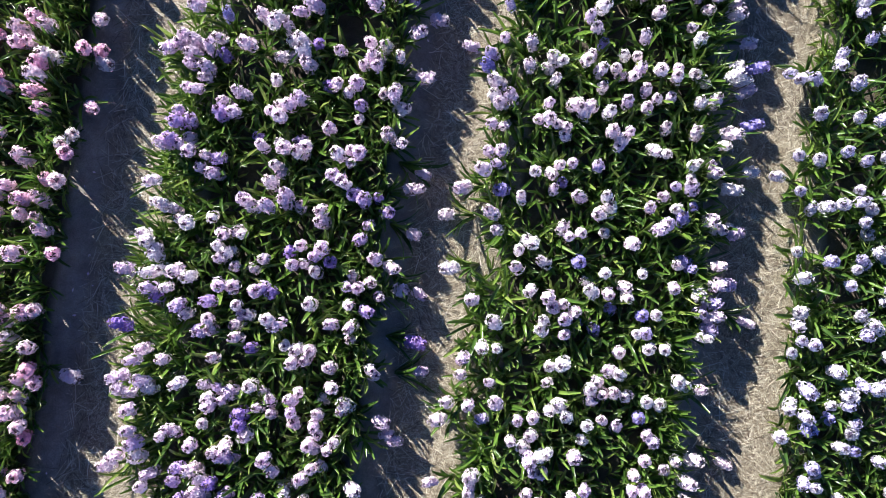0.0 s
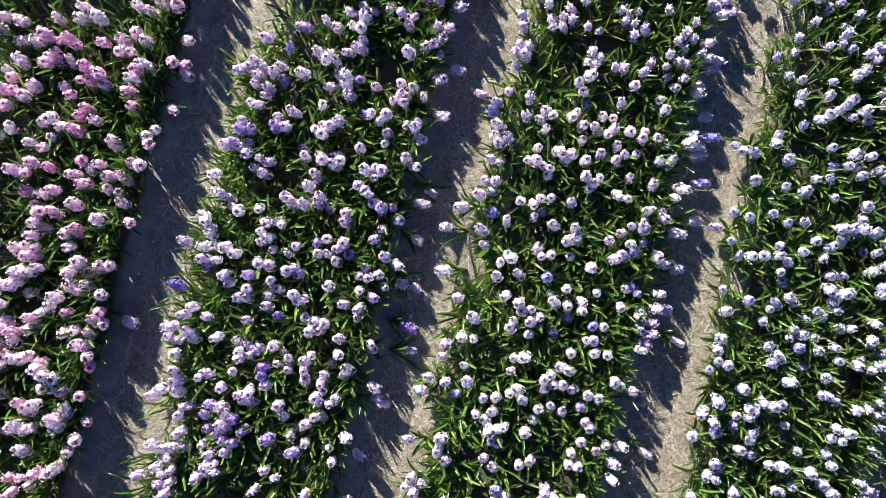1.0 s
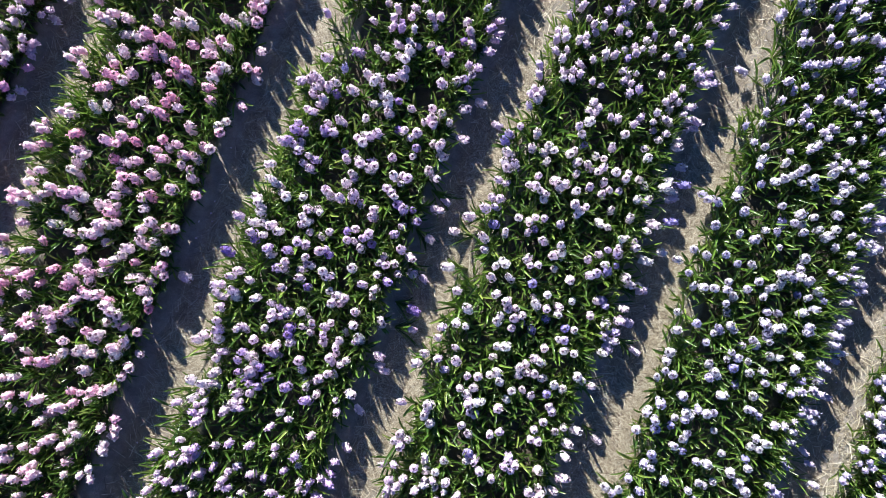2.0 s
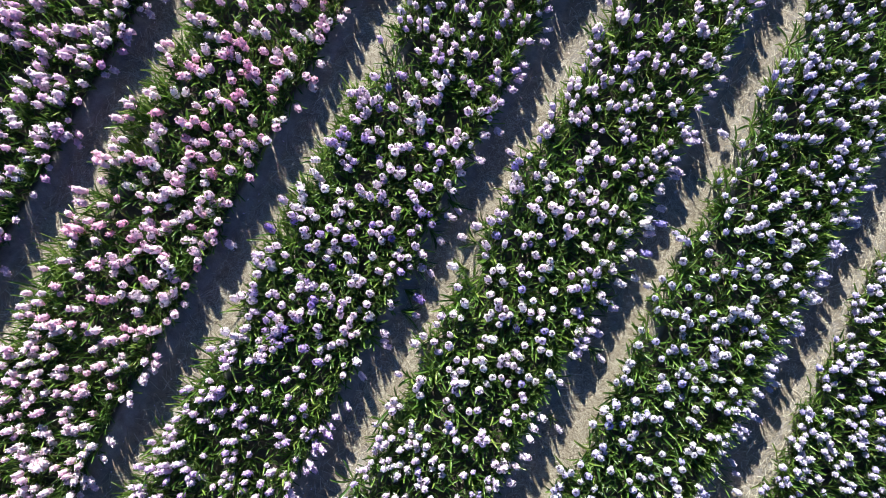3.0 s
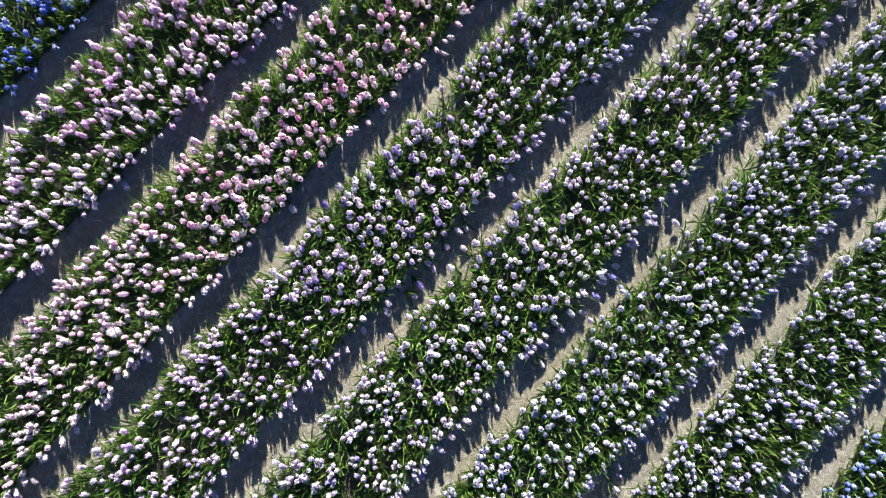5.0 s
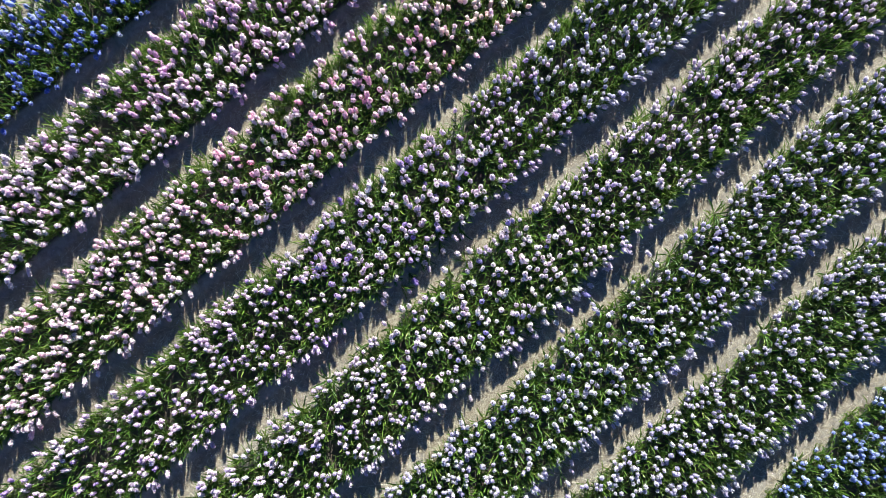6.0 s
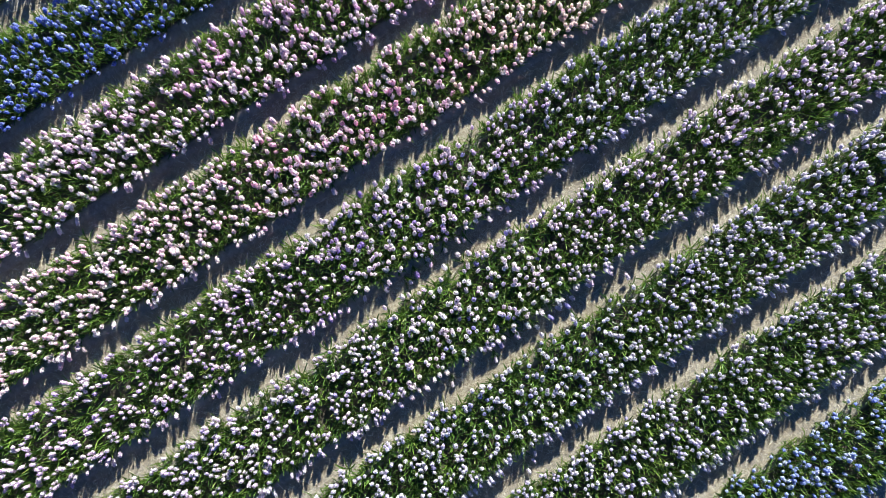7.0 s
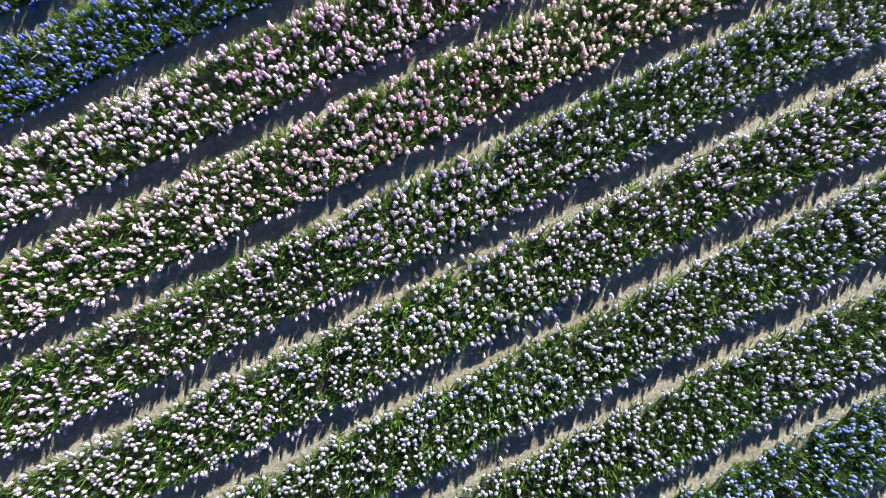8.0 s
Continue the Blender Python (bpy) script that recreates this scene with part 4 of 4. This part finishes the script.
    for c in range(3):
        li = r.integers(0, len(UPRIGHT), len(gx))
        L = turns_of(r.uniform(0, 6.28, len(gx)), r.normal(0, 0.8, len(gx)), r.uniform(0, 0.25, len(gx)), r.uniform(0.8, 1.05, len(gx)))
        lt = r.uniform(0, 1, len(gx))
        for j, leaf in enumerate(UPRIGHT):
            q = np.where(li == j)[0]
            leaves.put(leaf, foot[q], L[q], lt[q])
    # limp outer leaves sprawl over the sunny edge of the bed
    m = int((65 if k > 0 else 110) * 2 * LENGTH)
    gy = r.uniform(-LENGTH, LENGTH, m)
    gx = (left + right) / 2 - 0.38 - (0.14 if k > 0 else 0.19) * r.uniform(0, 1, m) ** 1.3 + 0.03 * np.sin(5.1 * gy + k) + 0.025 * np.sin(13.7 * gy)
    sees = in_view(gx, gy) & (r.random(m) < 0.55 + 0.45 * np.sin(3.3 * gy + 2 * k) * np.sin(1.3 * gy))
    gx, gy = gx[sees], gy[sees]
    near = (np.abs(gx) < 2.5) & (np.abs(gy) < 1.6)
    foot = np.stack([gx, gy, ground_height(gx, gy)], -1)
    for c in range(4):
        for mask, ls in ((near, FINE_LEAVES), (~near, MID_LEAVES)):
            ids = np.where(mask)[0]
            li = r.integers(0, len(ls), len(ids))
            az = np.pi + r.normal(0, 1.0, len(ids))
            L = turns_of(az, az, r.uniform(0.0, 0.5, len(ids)), r.uniform(0.55, 0.95, len(ids)))
            lt = r.uniform(0.65, 1, len(ids))
            for j, leaf in enumerate(ls):
                q = np.where(li == j)[0]
                leaves.put(leaf, foot[ids][q], L[q], lt[q])
    heads.build("flower_heads", PETALS[colour, False], bed, smooth=False)
    if others.parts:
        tagged(others.build("flower_heads", PETALS[other, False], bed, smooth=False), f"{WORDS[other]} flower heads")
    leaves.build("leaves", LEAF[False], bed)
    stalks.build("stalks", STALK, bed)
    return [(base[i], lean_to[i], lean[i], yaw[i], tall[i], size[i], long[i], tint[i]) for i in np.where(single)[0]]


singles = {k: build_bed(k) for k in BEDS}


# ---- plants that stand as things of their own ----
def part(name, me, parent, m, label=""):
    ob = new(name, me)
    ob.parent = parent
    ob.matrix_basis = m
    return tagged(ob, label)


def hyacinth(colour, head_mesh, bud_mesh, leaf_meshes, stalk_mesh, r):
    plant = tagged(new("hyacinth"), f"{WORDS[colour]} hyacinth in bloom, green strap leaves, sandy soil", "hyacinth", f"hyacinths of the {colour} bed")
    part("stalk", stalk_mesh, plant, Matrix.Identity(4))
    head = part("flower_head", head_mesh, plant, pose(0, 0, STALK_H))
    part("bud_tip", bud_mesh, head, Matrix.Identity(4), "closed dark violet buds")
    n = r.choice((9, 10, 10))
    for i in range(n):
        sc = r.uniform(0.78, 1.12)
        part("leaf", r.choice(leaf_meshes), plant, pose(0, 0, 0, 0, 0, 360 * i / n + r.uniform(-28, 28)) @ Matrix.Diagonal((sc, sc, sc, 1)))
    return plant


def build_singles():
    r = random.Random(11)
    leaf_meshes = [single_mesh("leaf", s, LEAF[True]) for s in FINE_LEAVES]
    stalk_mesh = single_mesh("stalk", FINE_STALK, STALK)
    for k, rows in singles.items():
        if not rows:
            continue
        colour = BEDS[k]
        head_meshes = [single_mesh("flower_head", s, PETALS[colour, True], smooth=False) for s in OPEN_HEADS]
        bud_meshes = [single_mesh("bud_tip", s, PETALS[colour, True]) for s in BUDS]
        kinds = [hyacinth(colour, h, r.choice(bud_meshes), leaf_meshes, stalk_mesh, r) for h in head_meshes for _ in range(2)]
        fresh = set(range(len(kinds)))
        for base, lean_to, lean, yaw, tall, size, long, tint in rows:
            axis = Vector((-math.sin(lean_to), math.cos(lean_to), 0))
            m = Matrix.Translation(Vector(base)) @ Matrix.Rotation(lean, 4, axis) @ Matrix.Rotation(yaw, 4, "Z")
            j = r.randrange(len(kinds))
            if j in fresh:
                fresh.discard(j)
                plant = kinds[j]
                plant.matrix_basis = m
            else:
                plant = copy_thing(kinds[j], m)
            for o in plant.children:
                kind = o.name.split(".")[0]
                if kind == "stalk":
                    o.scale = (1, 1, tall)
                elif kind == "flower_head":
                    o.matrix_basis = Matrix.Translation((0, 0, STALK_H * tall)) @ Matrix.Rotation(-yaw, 4, "Z") @ Matrix.Rotation(0.2 * lean, 4, axis) @ Matrix.Rotation(yaw, 4, "Z") @ Matrix.Diagonal((size, size, size * long, 1))
                    o.color = (tint, tint, tint, 1)


build_singles()


# ---- leaf tufts without a flower on the sunny sand of the bed edges ----
def leaf_tuft(r, leaf_meshes):
    tuft = tagged(new("leaf_tuft"), "bright green tuft of hyacinth leaves without a flower on pale sand", "plant", "leaf tufts on the sand")
    n = 9
    for i in range(n):
        sc = r.uniform(0.85, 1.2)
        part("leaf", leaf_meshes[i % len(leaf_meshes)], tuft, pose(0, 0, 0, 0, 0, 360 * i / n + r.uniform(-15, 15)) @ Matrix.Diagonal((sc, sc, sc, 1)))
    return tuft


def build_tufts():
    r = random.Random(5)
    leaf_meshes = [single_mesh("leaf", leaf_shape(pr, 6, True, pr.uniform(0.18, 0.24), pr.uniform(25, 45), pr.uniform(75, 100), pr.uniform(0.016, 0.021)), LEAF[True]) for _ in range(5)]
    kinds = [leaf_tuft(r, leaf_meshes) for _ in range(2)]
    for i, (x, y) in enumerate(((0.24, -0.22), (0.35, -0.76), (1.84, 1.53), (1.76, 0.87), (1.77, 0.0), (1.78, -0.27), (1.79, -0.78))):
        m = pose(x, y, float(ground_height(x, y)), 0, 0, r.uniform(0, 360))
        if i < 2:
            kinds[i].matrix_basis = m
        else:
            copy_thing(kinds[i % 2], m)
    for k in (-1, 0, 1, 2, 3):           # more of them along the sunny edges, far from the start
        for y in (-3.6, -2.5, -1.6, 2.4, 3.3, 4.3):
            x, y = bed_edges(k)[0] + r.uniform(0.04, 0.16), y + r.uniform(-0.35, 0.35)
            if in_view(x, y):
                copy_thing(r.choice(kinds), pose(x, y, float(ground_height(x, y)), 0, 0, r.uniform(0, 360)))


build_tufts()


# ---- straw on the paths ----
def build_straw():
    r = np.random.default_rng(21)
    s = Shape()
    s.add([(-0.5, -0.5, 0), (0.5, -0.5, 0), (0.5, 0.5, 0), (-0.5, 0.5, 0)], [(0, 1, 2, 3)], [0, 1, 1, 0])
    blade = s.done()
    crowd = Crowd()
    for k in range(-5, 5):
        left = FIRST + PITCH * k
        for near, lo, hi, per in ((True, -1.6, 1.6, 12500), (False, -LENGTH, LENGTH, 1700)):
            if near and not -2 <= k <= 1:
                continue
            n = int(per * (hi - lo) * 0.55)
            y = r.uniform(lo, hi, n)
            x = left - 0.02 + 0.46 * r.beta(1.9, 1.3, n)
            keep = in_view(x, y, 0.4)
            x, y, n = x[keep], y[keep], int(keep.sum())
            z = ground_height(x, y) + r.uniform(0.003, 0.016, n)
            az = r.uniform(0, np.pi, n)
            T = turns_of(az, r.uniform(0, 6.28, n), r.normal(0, 0.12, n), np.ones(n))
            T = T * np.stack([r.uniform(0.03, 0.12, n) * np.where(r.random(n) < 0.03, 2.0, 1.0), r.uniform(0.0009, 0.0026, n) * (1 if near else 1.5), np.ones(n)], -1)[:, None, :]
            crowd.put(blade, np.stack([x, y, z], -1), T, r.uniform(0, 1, n))
    tagged(crowd.build("straw", STRAW, smooth=False), "dry straw strewn over the paths between the beds", "straw", kind="stuff")


build_straw()


# ---- petals dropped on the paths ----
def build_petals():
    r = np.random.default_rng(33)
    s = Shape()
    s.add([(-0.5, 0, 0), (0, -0.28, 0.12), (0.5, 0, 0), (0, 0.28, 0.12)], [(0, 1, 2, 3)], [0.4, 0.8, 1.0, 0.8])
    petal = s.done()
    crowd = Crowd()
    n = 2600
    k = r.integers(-5, 5, n)
    x = FIRST + PITCH * k + r.uniform(-0.08, 0.40, n)
    y = r.uniform(-LENGTH, LENGTH, n)
    size = r.uniform(0.010, 0.024, n)
    T = turns_of(r.uniform(0, 6.28, n), r.uniform(0, 6.28, n), r.normal(0, 0.3, n), size)
    crowd.put(petal, np.stack([x, y, ground_height(x, y) + 0.006], -1), T, r.uniform(0.2, 1, n))
    tagged(crowd.build("fallen_petals", PETALS["lilac", False], smooth=False), "pale lilac petals dropped on the sandy paths", "petals", kind="stuff")


build_petals()
